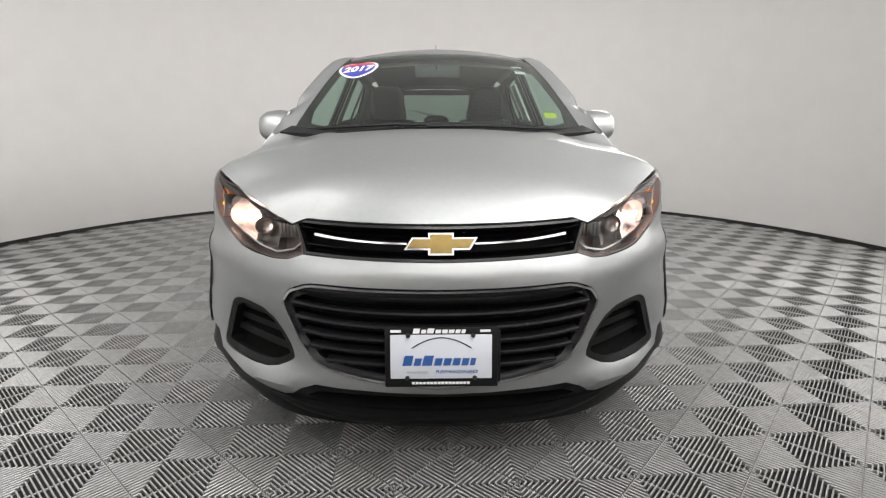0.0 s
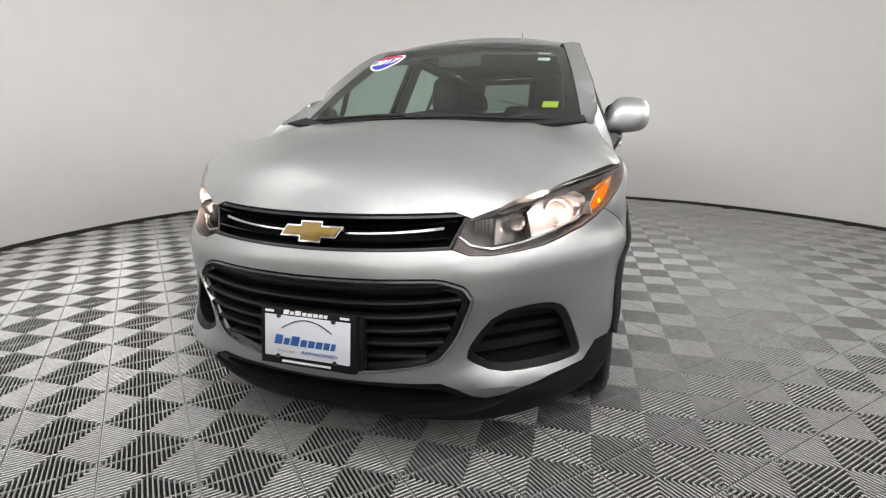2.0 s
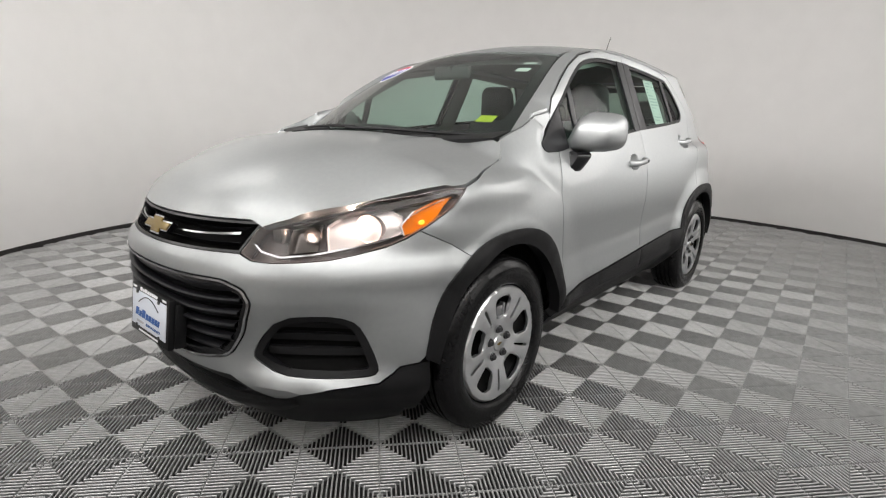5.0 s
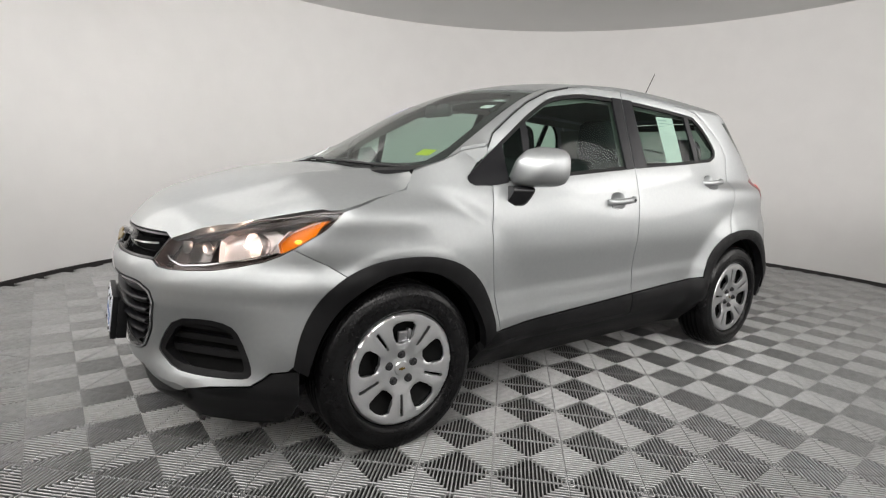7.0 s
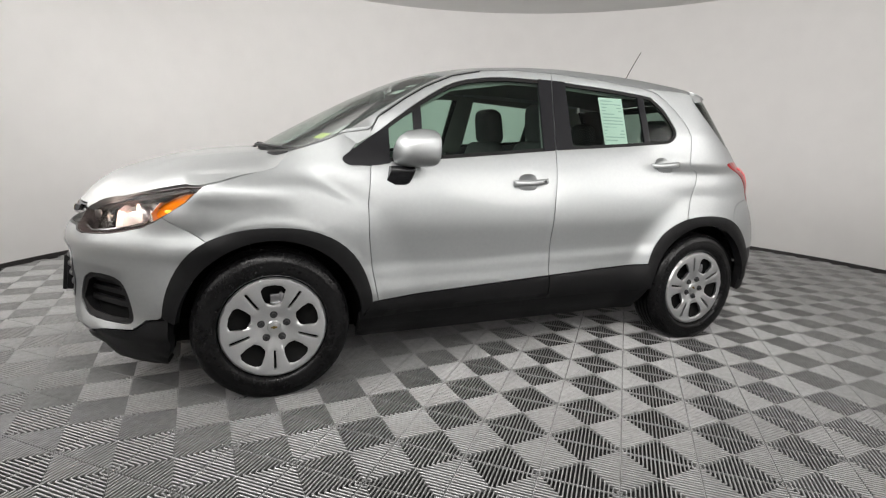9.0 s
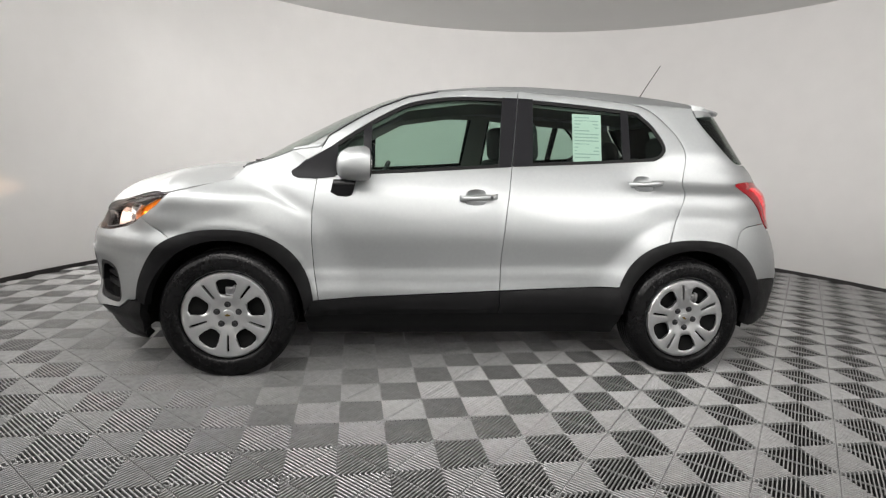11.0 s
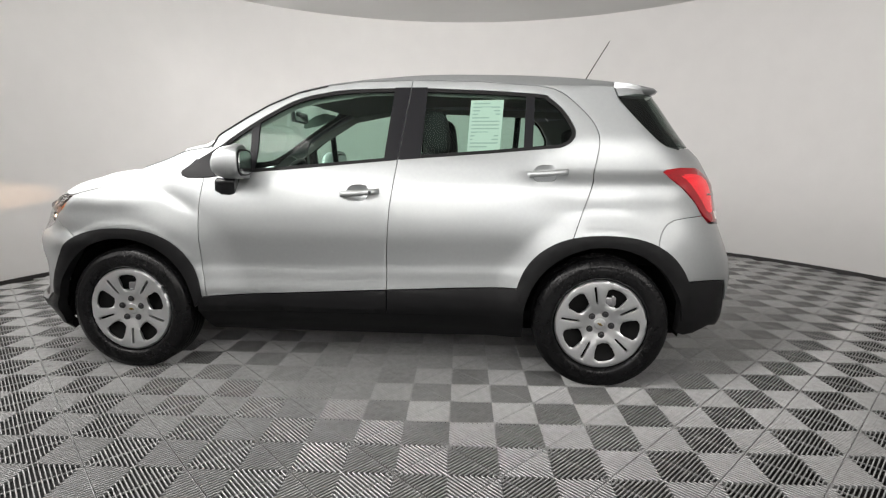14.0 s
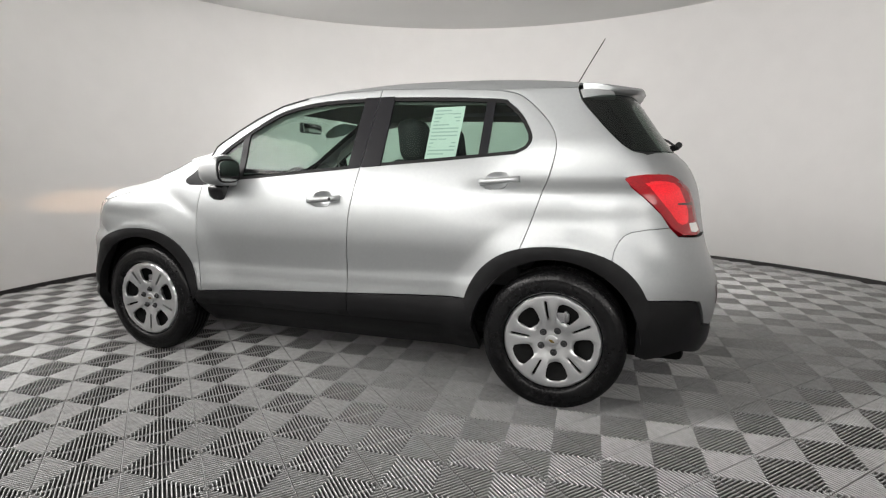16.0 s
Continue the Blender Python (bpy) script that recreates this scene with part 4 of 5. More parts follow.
for x, z in ((-0.095, 0.070), (0.09, 0.070), (-0.098, -0.054), (0.095, -0.054)):
    bm = bmesh.new()
    bmesh.ops.create_cone(bm, cap_ends=True, segments=12, radius1=0.007, radius2=0.006, depth=0.006, matrix=tilt @ Matrix.Translation((x, -0.011, z)) @ Matrix.Rotation(radians(90), 4, "X"))
    part("screw", bm, NUT, plate)

# ---- cladding, sills, tail ----
arch_f = hoop(AXLE_F, HUB_Z + 0.012, 0.446, 10, 170, 30) + arc(AXLE_F, HUB_Z + 0.005, 0.398, 172, 4, 30)
side_panel("arch_cladding", arch_f, CLAD, step=0.025, gap=0.0, lift=0.010, thick=0.05, edge=0.004, label="black plastic wheel arch cladding")
arch_r = hoop(AXLE_R, HUB_Z + 0.012, 0.452, 20, 160, 30) + arc(AXLE_R, HUB_Z + 0.005, 0.400, 176, 4, 30)
side_panel("arch_cladding", arch_r, CLAD, step=0.025, gap=0.0, lift=0.010, thick=0.05, edge=0.004, label="black plastic wheel arch cladding")
SILL_FRONT = [(-0.838, 0.428), (-0.806, 0.430), (-0.30, 0.457), (0.166, 0.484), (0.166, 0.352), (-0.4, 0.345), (-0.886, 0.340)]
SILL_REAR = [(0.169, 0.484), (0.50, 0.502), (0.840, 0.517), (0.862, 0.50), (0.885, 0.362), (0.5, 0.357), (0.169, 0.352)]
SILL_LOW = [(-0.888, 0.335), (-0.4, 0.340), (0.4, 0.350), (0.886, 0.357), (0.89, 0.21), (0.4, 0.20), (-0.4, 0.195), (-0.875, 0.195)]


def sill_surf(u, z):
    """The body's side, with the sill's lower half tucked in under a crease."""
    p = body(u, z)
    k = min(max((0.375 - z) / 0.15, 0), 1)
    p.x *= 1 - (0.016 * ease(0.0, 0.12, k) + 0.115 * k ** 1.3)
    return p


for _, flip in SIDES:
    for nm, pts, lift in (("door_cladding", SILL_FRONT, 0.009), ("door_cladding", SILL_REAR, 0.009), ("rocker_cladding", SILL_LOW, 0.004)):
        part(nm, panel(sides(pts), sill_surf, flip=flip, step=0.03, gap=0.0012, lift=lift, thick=0.04, edge=0.003), CLAD, car, "black plastic cladding along the sill")

TAIL_END = U2 + 1


def tail_surf(u, z):
    """The body's skin with u counted past the tail's middle on to the right side."""
    return body(u, z) if u <= TAIL_END else body(-(2 * TAIL_END - u), z)


def tail_panel(name, upper, lower, material, label="", holes=(), **k):
    """A panel across the tail: its upper and lower edges run from the left side to the middle, as (u, z)."""
    up = upper + [(2 * TAIL_END - u, z) for u, z in upper[::-1] if u < TAIL_END - 1e-3]
    low = lower + [(2 * TAIL_END - u, z) for u, z in lower[::-1] if u < TAIL_END - 1e-3]
    return part(name, panel(up + low[::-1], tail_surf, holes, **k), material, car, label)


def rears(pts):
    return [(by_x(x, z, True), z) for x, z in pts]


up = sides([(1.585, 0.71)] + REAR_SEAM + [(1.815, 0.85)]) + rears([(0.62, 0.838), (0.45, 0.842), (0.0, 0.845)])
low = sides([(1.585, 0.71), (1.64, 0.655), (1.672, 0.60), (1.70, 0.572), (1.87, 0.566), (1.925, 0.555), (1.955, 0.44)]) + rears([(0.60, 0.42), (0.45, 0.42), (0.0, 0.42)])
tail_panel("rear_bumper", up[1:], [up[0]] + low[1:], PAINT, "silver rear bumper", step=0.035, thick=0.02, gap=0.0004)
up = sides([(1.672, 0.595), (1.70, 0.568), (1.87, 0.562), (1.92, 0.55), (1.95, 0.435)]) + rears([(0.60, 0.415), (0.45, 0.415), (0.0, 0.415)])
low = sides([(1.66, 0.50), (1.655, 0.30), (1.70, 0.285), (1.86, 0.315), (1.93, 0.29)]) + rears([(0.5, 0.27), (0.3, 0.26), (0.0, 0.26)])
tail_panel("rear_lower_cladding", up, low, CLAD, "black plastic lower rear bumper", step=0.04, lift=-0.004, thick=0.04)
GATE_UP = sides([(1.66, 1.222)]) + rears([(0.60, 1.232), (0.30, 1.236), (0.0, 1.237)])
GATE_LOW = rears([(0.585, 1.10), (0.56, 0.98), (0.55, 0.852), (0.30, 0.848), (0.0, 0.848)])
tail_panel("tailgate", GATE_UP, sides([(1.71, 1.135)]) + GATE_LOW, PAINT, "silver tailgate", step=0.04)
gl_up = sides([(1.357, 1.496), (1.45, 1.512)]) + rears([(0.45, 1.515), (0.2, 1.52), (0.0, 1.522)])
gl_low = sides([(1.357, 1.496), (1.45, 1.379), (1.552, 1.274), (1.602, 1.244), (1.66, 1.240)]) + rears([(0.58, 1.240), (0.30, 1.240), (0.0, 1.241)])
tail_panel("tailgate_glass", gl_up, gl_low[1:], DARK_GLASS, "dark tinted tailgate window", step=0.04, gap=0.0, thick=0.006)
side_panel("glass_edge", [(1.357, 1.496), (1.45, 1.379), (1.552, 1.274), (1.60, 1.248), (1.60, 1.30), (1.535, 1.40), (1.47, 1.485)], PIANO, step=0.03, gap=0.0, lift=-0.006, thick=0.0)

hole = rears([(0.37, 1.495), (0.41, 1.40), (0.43, 1.25)])
tail_panel("tailgate_lining", sides([(1.40, 1.51)]) + rears([(0.45, 1.535), (0.0, 1.545)]), sides([(1.58, 1.24)]) + rears([(0.55, 1.12), (0.0, 1.12)]), TRIM, "charcoal lining round the tailgate window", [hole + [(2 * TAIL_END - u, z) for u, z in hole[::-1]]], step=0.05, gap=0.0, thick=0.0, lift=-0.035)

# spoiler
bm = bmesh.new()
rows = []
for x, y1 in ((-0.52, 1.50), (-0.47, 1.585), (-0.30, 1.645), (0.0, 1.665), (0.30, 1.645), (0.47, 1.585), (0.52, 1.50)):
    y0 = 1.352
    zt0, zt1 = top(x, y0).z + 0.002, top(x, y1).z - 0.002
    h = 1 if abs(x) < 0.5 else 0.6
    rows.append([bm.verts.new(p) for p in ((x, y0, zt0 - 0.02 * h), (x, y0, zt0), (x, (y0 + y1) / 2, (zt0 + zt1) / 2 + 0.004), (x, y1 - 0.012, zt1 + 0.001), (x, y1, zt1 - 0.010 * h), (x, y1 - 0.012, zt1 - 0.026 * h), (x, (y0 + y1) / 2, zt1 - 0.045 * h), (x, y0, zt0 - 0.05 * h))])
for a, b in zip(rows, rows[1:]):
    for k in range(7):
        bm.faces.new((a[k], b[k], b[k + 1], a[k + 1]))
bm.faces.new(rows[0])
bm.faces.new(rows[-1][::-1])
bmesh.ops.recalc_face_normals(bm, faces=bm.faces[:])
part("spoiler", bm, PAINT, car, "silver roof spoiler", 45)
side_panel("spoiler_cheek", [(1.345, 1.54), (1.40, 1.545), (1.50, 1.535), (1.515, 1.505), (1.45, 1.50), (1.36, 1.50)], PAINT, step=0.03, gap=0.0, thick=0.02, lift=-0.003)

# tail lamps
TL = [(by_y(y, z), z) for y, z in ((1.570, 1.108), (1.59, 1.122), (1.66, 1.131), (1.76, 1.130))] + rears([(0.61, 1.120), (0.584, 1.06), (0.567, 0.98), (0.560, 0.90), (0.560, 0.858), (0.62, 0.848)]) + [(by_y(y, z), z) for y, z in ((1.835, 0.857), (1.79, 0.885), (1.741, 0.945), (1.70, 0.99), (1.655, 1.032), (1.60, 1.078))]
for _, flip in SIDES:
    tl = part("tail_lamp", panel(TL, body, step=0.02, gap=0.001, thick=0.03, lift=0.005, edge=0.004, flip=flip), RED, car, "red tail lamp with a white reversing lens")
    white = rears([(0.655, 0.905), (0.60, 0.905), (0.60, 0.868), (0.64, 0.862), (0.665, 0.868)])
    part("reversing_lens", panel(white, body, step=0.02, gap=0.0, thick=0.01, lift=0.010, flip=flip), WHITE_LENS, tl, "white reversing lens")
    inner = sides([(1.66, 1.092), (1.74, 1.098), (1.80, 1.08)]) + rears([(0.66, 1.02), (0.645, 0.95)]) + sides([(1.855, 0.905), (1.815, 0.90), (1.775, 0.955), (1.725, 1.015)])
    part("bright_field", panel(rounded(inner, 1), body, step=0.02, gap=0.0, thick=0.004, lift=0.0075, flip=flip), RED_BRIGHT, tl, "bright red reflector field")
    o = sides([(1.66, 1.084), (1.755, 1.089), (1.765, 1.079), (1.672, 1.073)])
    part("bright_cell", panel(o, body, step=0.02, gap=0.0, thick=0.003, lift=0.0105, flip=flip), RED_BRIGHT, tl)
    o = sides([(1.80, 1.000), (1.86, 1.000), (1.868, 0.988), (1.80, 0.991)])
    part("dark_slit", panel(o, body, step=0.02, gap=0.0, thick=0.003, lift=0.0105, flip=flip), RED_DARK, tl)
    o = rears([(0.565, 0.60), (0.52, 0.60), (0.52, 0.52), (0.56, 0.515)])
    part("rear_reflector", panel(o, body, step=0.02, gap=0.0, thick=0.005, lift=0.004, flip=flip), RED_DARK, car, "dark red bumper reflector")
bm = bmesh.new()
tube(bm, [(0.0, 1.80, 1.262), (0.02, 1.845, 1.275), (0.06, 1.85, 1.285)], 0.018, 10)
tube(bm, [(0.03, 1.83, 1.280), (-0.12, 1.81, 1.31), (-0.26, 1.775, 1.34)], 0.007, 6)
part("rear_wiper", bm, CLAD, car, "black rear wiper")
bm = bmesh.new()
box(bm, -0.16, 0.16, 1.93, 1.957, 1.03, 1.05, 0.006)
part("tailgate_grip", bm, CHROME, car)

# hidden parts that close the body
shell = sides([(-1.72, 0.62), (-1.60, 0.86), (-1.30, 1.0), (-0.9, 1.04), (0.4, 1.05), (1.2, 1.06), (1.6, 1.06), (1.74, 0.92), (1.72, 0.62), (1.68, 0.40)]) + sides(arc(AXLE_R, HUB_Z, 0.43, 14, 166, 20)) + sides([(0.83, 0.41), (0.0, 0.40), (-0.83, 0.40)]) + sides(arc(AXLE_F, HUB_Z, 0.42, 14, 166, 20))
for _, flip in SIDES:
    part("inner_shell", panel(shell, body, step=0.06, gap=0.0, thick=0.0, lift=-0.05, flip=flip), DARK, car)
front_wall = both(fronts([(0.0, 0.83), (0.35, 0.82), (0.6, 0.72)]) + sides([(-1.75, 0.72), (-1.73, 0.40)]) + fronts([(0.6, 0.20), (0.3, 0.18), (0.0, 0.18)]))
part("front_carrier", panel(front_wall, body, step=0.06, gap=0.0, thick=0.0, lift=-0.10), DARK, car)
for s in (1, -1):
    for c in (AXLE_F, AXLE_R):
        bm = bmesh.new()
        rows = []
        for a in range(-2, 39):
            t = radians(a * 5)
            rows.append([bm.verts.new((s * x, c + 0.412 * math.cos(t), HUB_Z + 0.412 * math.sin(t))) for x in (0.42, 0.60, 0.80)])
        for p, q in zip(rows, rows[1:]):
            bm.faces.new((p[0], p[1], q[1], q[0]))
            bm.faces.new((p[1], p[2], q[2], q[1]))
        bm.faces.new([r[0] for r in rows])
        part("wheel_well", bm, DARK, car, angle=60)
bm = bmesh.new()
box(bm, -0.70, 0.70, -0.86, 0.86, 0.205, 0.27, 0.02)
box(bm, -0.50, 0.50, -1.95, 1.90, 0.175, 0.30, 0.03)
box(bm, -0.62, 0.62, 1.70, 1.84, 0.33, 0.40, 0.02)
part("underbody", bm, DARK, car)
for c in (AXLE_F, AXLE_R):
    bm = bmesh.new()
    tube(bm, [(-0.7, c, HUB_Z), (0.7, c, HUB_Z)], 0.04, 10)
    part("axle", bm, STEEL, car)
bm = bmesh.new()
box(bm, -0.45, 0.45, -1.90, -1.35, 0.30, 0.66, 0.03)
part("engine_block", bm, DARK, car)


# ---- wheels ----
def wheel_surface(r, a):
    """The cover's outer face, by radius and angle."""
    x = curve(r, (0.0, 0.080), (0.03, 0.080), (0.05, 0.078), (0.075, 0.084), (0.12, 0.093), (0.16, 0.0965), (0.185, 0.098), (0.205, 0.0975), (0.2145, 0.096), (0.219, 0.093), (0.222, 0.087))
    spoke = math.cos(5 * (a - radians(54)))
    x += 0.006 * (ease(-0.45, -0.1, spoke) - 0.8) * ease(0.075, 0.11, r) * (1 - ease(0.172, 0.190, r))
    return Vector((x, r * math.cos(a), r * math.sin(a)))


def cover_surf(p, q):
    return wheel_surface(math.hypot(p, q), math.atan2(q, p))


def polar(r, deg):
    return (r * math.cos(radians(deg)), r * math.sin(radians(deg)))


def build_wheel():
    bm = bmesh.new()
    lathe(bm, [(0.03, 0.035), (0.06, 0.045), (0.10, 0.030), (0.17, 0.050), (0.195, 0.055), (0.205, 0.065), (0.218, 0.066), (0.206, 0.05), (0.19, 0.0), (0.206, -0.085), (0.20, -0.09), (0.10, -0.05), (0.03, -0.05)], 48)
    w = part("wheel", bm, STEEL, car, "sixteen inch wheel with a silver five spoke cover")
    bm = bmesh.new()
    prof = [(0.206, 0.060), (0.224, 0.070), (0.2365, 0.082), (0.240, 0.094), (0.246, 0.1015), (0.257, 0.107), (0.272, 0.1085), (0.288, 0.107), (0.300, 0.104), (0.3035, 0.1045), (0.308, 0.1025), (0.322, 0.097), (0.334, 0.089), (0.341, 0.080), (0.345, 0.068)]
    tread = []
    for g in (0.045, 0.015, -0.015, -0.045):
        tread += [(0.3465, g + 0.005), (0.338, g + 0.004), (0.338, g - 0.004), (0.3465, g - 0.005)]
    prof = prof + tread + [(r, -x) for r, x in prof[::-1]]
    lathe(bm, prof, 96, flat=-HUB_Z + 0.0006)
    for f in bm.faces:
        f.normal_update()
    bmesh.ops.recalc_face_normals(bm, faces=bm.faces[:])
    tyre = part("tyre", bm, RUBBER, w, "black rubber tyre with wet shine", 50)
    bm = bmesh.new()
    for start, count in ((48, 10), (112, 6), (228, 10), (292, 6)):
        for k in range(count):
            a = radians(start + 4.6 * k)
            m = Matrix.Translation((0.1075, 0.275 * math.cos(a), 0.275 * math.sin(a))) @ Matrix.Rotation(a, 4, "X") @ Matrix.Diagonal((0.0034, 0.018, 0.012, 1))
            bmesh.ops.create_cube(bm, size=1, matrix=m)
    tagged(part("sidewall_lettering", bm, RUBBER, tyre), "raised unreadable marks on the sidewall", kind="stuff")
    holes = []
    for k in range(5):
        c = 90 + 72 * k
        holes.append(crisp([polar(0.184, c - 11), polar(0.187, c), polar(0.184, c + 11), polar(0.172, c + 17), polar(0.135, c + 18), polar(0.106, c + 14), polar(0.096, c), polar(0.106, c - 14), polar(0.135, c - 18), polar(0.172, c - 17)], 0.16))
        c += 36
        holes.append([polar(0.186, c - 2.0), polar(0.190, c), polar(0.186, c + 2.0), polar(0.104, c + 2.6), polar(0.102, c), polar(0.104, c - 2.6)])
    rim = [polar(0.2215, 2.25 * k) for k in range(160)]
    cover = part("wheel_cover", panel(rim, cover_surf, holes, step=0.0085, gap=0.0, thick=0.016, edge=0.002), COVER, w, "silver plastic wheel cover", 35)
    for k in range(5):
        a = radians(90 + 72 * k)
        bm = bmesh.new()
        m = Matrix.Translation((0.087, 0.055 * math.cos(a), 0.055 * math.sin(a))) @ Matrix.Rotation(radians(90), 4, "Y")
        bmesh.ops.create_cone(bm, cap_ends=True, segments=6, radius1=0.0105, radius2=0.009, depth=0.016, matrix=m)
        bmesh.ops.create_cone(bm, cap_ends=True, segments=18, radius1=0.017, radius2=0.015, depth=0.008, matrix=Matrix.Translation((-0.006, 0, 0)) @ m)
        part("wheel_nut", bm, NUT, w, "dark grey wheel nut")
    bm = bmesh.new()
    lathe(bm, [(0.0, 0.0875), (0.018, 0.087), (0.026, 0.085), (0.030, 0.079)], 28)
    part("centre_cap", bm, COVER, w)
    bm = bmesh.new()
    box(bm, 0.0868, 0.0885, -0.013, 0.013, -0.0035, 0.0035, 0.0005)
    box(bm, 0.0868, 0.0885, -0.005, 0.005, -0.006, 0.006, 0.0005)
    part("cap_badge", bm, GOLD, w, "small gold cap badge")
    return w


bpy.context.view_layer.update()
wheel = build_wheel()


def wheel_pose(side, y):
    """A wheel on its axle, with the tyre's flat foot below."""
    return Matrix.Translation((side * 0.768, y, HUB_Z)) @ Matrix.Rotation(0 if side > 0 else math.pi, 4, "Z")


wheels = [(1, AXLE_F, 0), (1, AXLE_R, -26), (-1, AXLE_F, 10), (-1, AXLE_R, 33)]
for n, (s, y, spin) in enumerate(wheels):
    w = wheel if n == 0 else copy_thing(wheel, wheel_pose(s, y))
    if n == 0:
        w.matrix_basis = wheel_pose(s, y)
    for c in w.children:
        if c.name.startswith(("wheel_cover", "wheel_nut", "centre_cap", "cap_badge")):
            c.rotation_euler = (radians(spin), 0, 0)
            c.scale = (1, 1.06, 1.06)


for s in (1, -1):
    for y, z in ((AXLE_F + 0.02, HUB_Z + 0.128), (AXLE_R + 0.045, HUB_Z + 0.118)):
        bm = bmesh.new()
        box(bm, s * 0.824, s * 0.842, y - 0.032, y + 0.032, z - 0.022, z + 0.022, 0.006)
        box(bm, s * 0.824, s * 0.846, y + 0.008, y + 0.022, z - 0.03, z + 0.03, 0.004)
        part("brake_caliper", bm, CALIPER, car, "grey brake caliper behind the wheel cover")


# ---- mirrors, handles, wipers, aerial ----
def egg(rows, n=20):
    """A rounded hull through rings: each (y, centre x, centre z, half width, half height, power)."""
    bm = bmesh.new()
    rings = []
    for y, cx, cz, w, h, p in rows:
        rings.append([bm.verts.new((cx + w * spow(math.cos(math.tau * k / n), 2 / p), y, cz + h * spow(math.sin(math.tau * k / n), 2 / p))) for k in range(n)])
    for a, b in zip(rings, rings[1:]):
        for k in range(n):
            bm.faces.new((a[k], a[(k + 1) % n], b[(k + 1) % n], b[k]))
    for r in (rings[0], rings[-1]):
        c = bm.verts.new(sum((v.co for v in r), Vector()) / n)
        for k in range(n):
            bm.faces.new((r[k], r[(k + 1) % n], c))
    bmesh.ops.recalc_face_normals(bm, faces=bm.faces[:])
    return bm


for _, flip in SIDES:
    s = -1 if flip else 1
    bm = egg([(-0.722, s * 0.905, 1.135, 0.040, 0.028, 2.2), (-0.717, s * 0.905, 1.139, 0.076, 0.048, 2.5), (-0.70, s * 0.903, 1.146, 0.102, 0.068, 2.9), (-0.665, s * 0.902, 1.152, 0.118, 0.082, 3.4), (-0.61, s * 0.902, 1.156, 0.124, 0.088, 3.8), (-0.575, s * 0.902, 1.157, 0.124, 0.087, 4.0), (-0.566, s * 0.902, 1.157, 0.119, 0.082, 4.0)], 28)
    for v in bm.verts:
        k = min(max((v.co.x * s - 0.78) / 0.245, 0), 1)
        v.co.z -= 0.015 * k * min(max((v.co.z - 1.15) / 0.05, -1), 1)
        v.co.y += 0.03 * k
        v.co.x += s * (1 - k) * 0.075 * min(max((v.co.z - 1.08) / 0.16, 0), 1)
        v.co.z = 1.15 + (v.co.z - 1.15) * 1.09
        v.co.x -= s * 0.020 * (1 - k) * (1 - ease(1.08, 1.15, v.co.z))
    bmesh.ops.translate(bm, vec=(-s * 0.032, -0.012, -0.010), verts=bm.verts[:])
    mir = part("door_mirror", bm, PAINT, car, "silver door mirror on a black foot", 50)
    bm = egg([(-0.705, s * 0.865, 1.045, 0.045, 0.055, 2.6), (-0.66, s * 0.865, 1.040, 0.062, 0.062, 3.0), (-0.61, s * 0.868, 1.042, 0.062, 0.060, 3.0), (-0.59, s * 0.868, 1.045, 0.055, 0.052, 3.0)])
    for v in bm.verts:
        v.co.x -= s * 0.06 * max(0, (1.10 - v.co.z) / 0.12)
        v.co.y -= 0.02 * max(0, (1.10 - v.co.z) / 0.12)
        v.co.y -= 0.012 * max(0, (1.05 - v.co.z) / 0.07)
        v.co.z = 1.035 + (v.co.z - 1.035) * (1.12 if v.co.z < 1.035 else 0.85)
    bmesh.ops.translate(bm, vec=(-s * 0.040, -0.034, -0.028), verts=bm.verts[:])
    part("mirror_foot", bm, GLOSS_BLACK, mir, "gloss black mirror foot", 50)
    bm = egg([(-0.568, s * 0.912, 1.154, 0.104, 0.070, 3.2), (-0.558, s * 0.912, 1.154, 0.100, 0.066, 3.2)])
    for v in bm.verts:
        v.co.y += 0.03 * (v.co.x * s - 0.78) / 0.26
    bmesh.ops.translate(bm, vec=(-s * 0.032, -0.012, -0.010), verts=bm.verts[:])
    part("mirror_bezel", bm, CLAD, mir)
    bm = egg([(-0.559, s * 0.912, 1.154, 0.094, 0.060, 3.2), (-0.5555, s * 0.912, 1.154, 0.092, 0.058, 3.2)])
    for v in bm.verts:
        v.co.y += 0.03 * (v.co.x * s - 0.78) / 0.26
    bmesh.ops.translate(bm, vec=(-s * 0.032, -0.012, -0.010), verts=bm.verts[:])
    part("mirror_glass", bm, CHROME, mir, "mirror glass")
    for y, z in HANDLES:
        x = body(by_y(y, z), z).x
        bm = bmesh.new()
        pts = [(s * (x + 0.004), y - 0.098, z - 0.006), (s * (x + 0.030), y - 0.080, z - 0.005), (s * (x + 0.036), y - 0.03, z - 0.002), (s * (x + 0.037), y + 0.03, z + 0.003), (s * (x + 0.034), y + 0.085, z + 0.008), (s * (x + 0.004), y + 0.108, z + 0.010)]
        rings = []
        for px, py, pz in pts:
            rings.append([bm.verts.new((px + s * 0.011 * math.cos(math.tau * k / 10), py, pz + 0.0155 * math.sin(math.tau * k / 10))) for k in range(10)])
        for a, b in zip(rings, rings[1:]):
            for k in range(10):
                bm.faces.new((a[k], a[(k + 1) % 10], b[(k + 1) % 10], b[k]))
        bm.faces.new(rings[0])
        bm.faces.new(rings[-1])
        bmesh.ops.recalc_face_normals(bm, faces=bm.faces[:])
        handle = part("door_handle", bm, PAINT, car, "silver door handle", 60)
        o = sides(cup_outline(y, z))
        uc = by_y(y - 0.008, z)

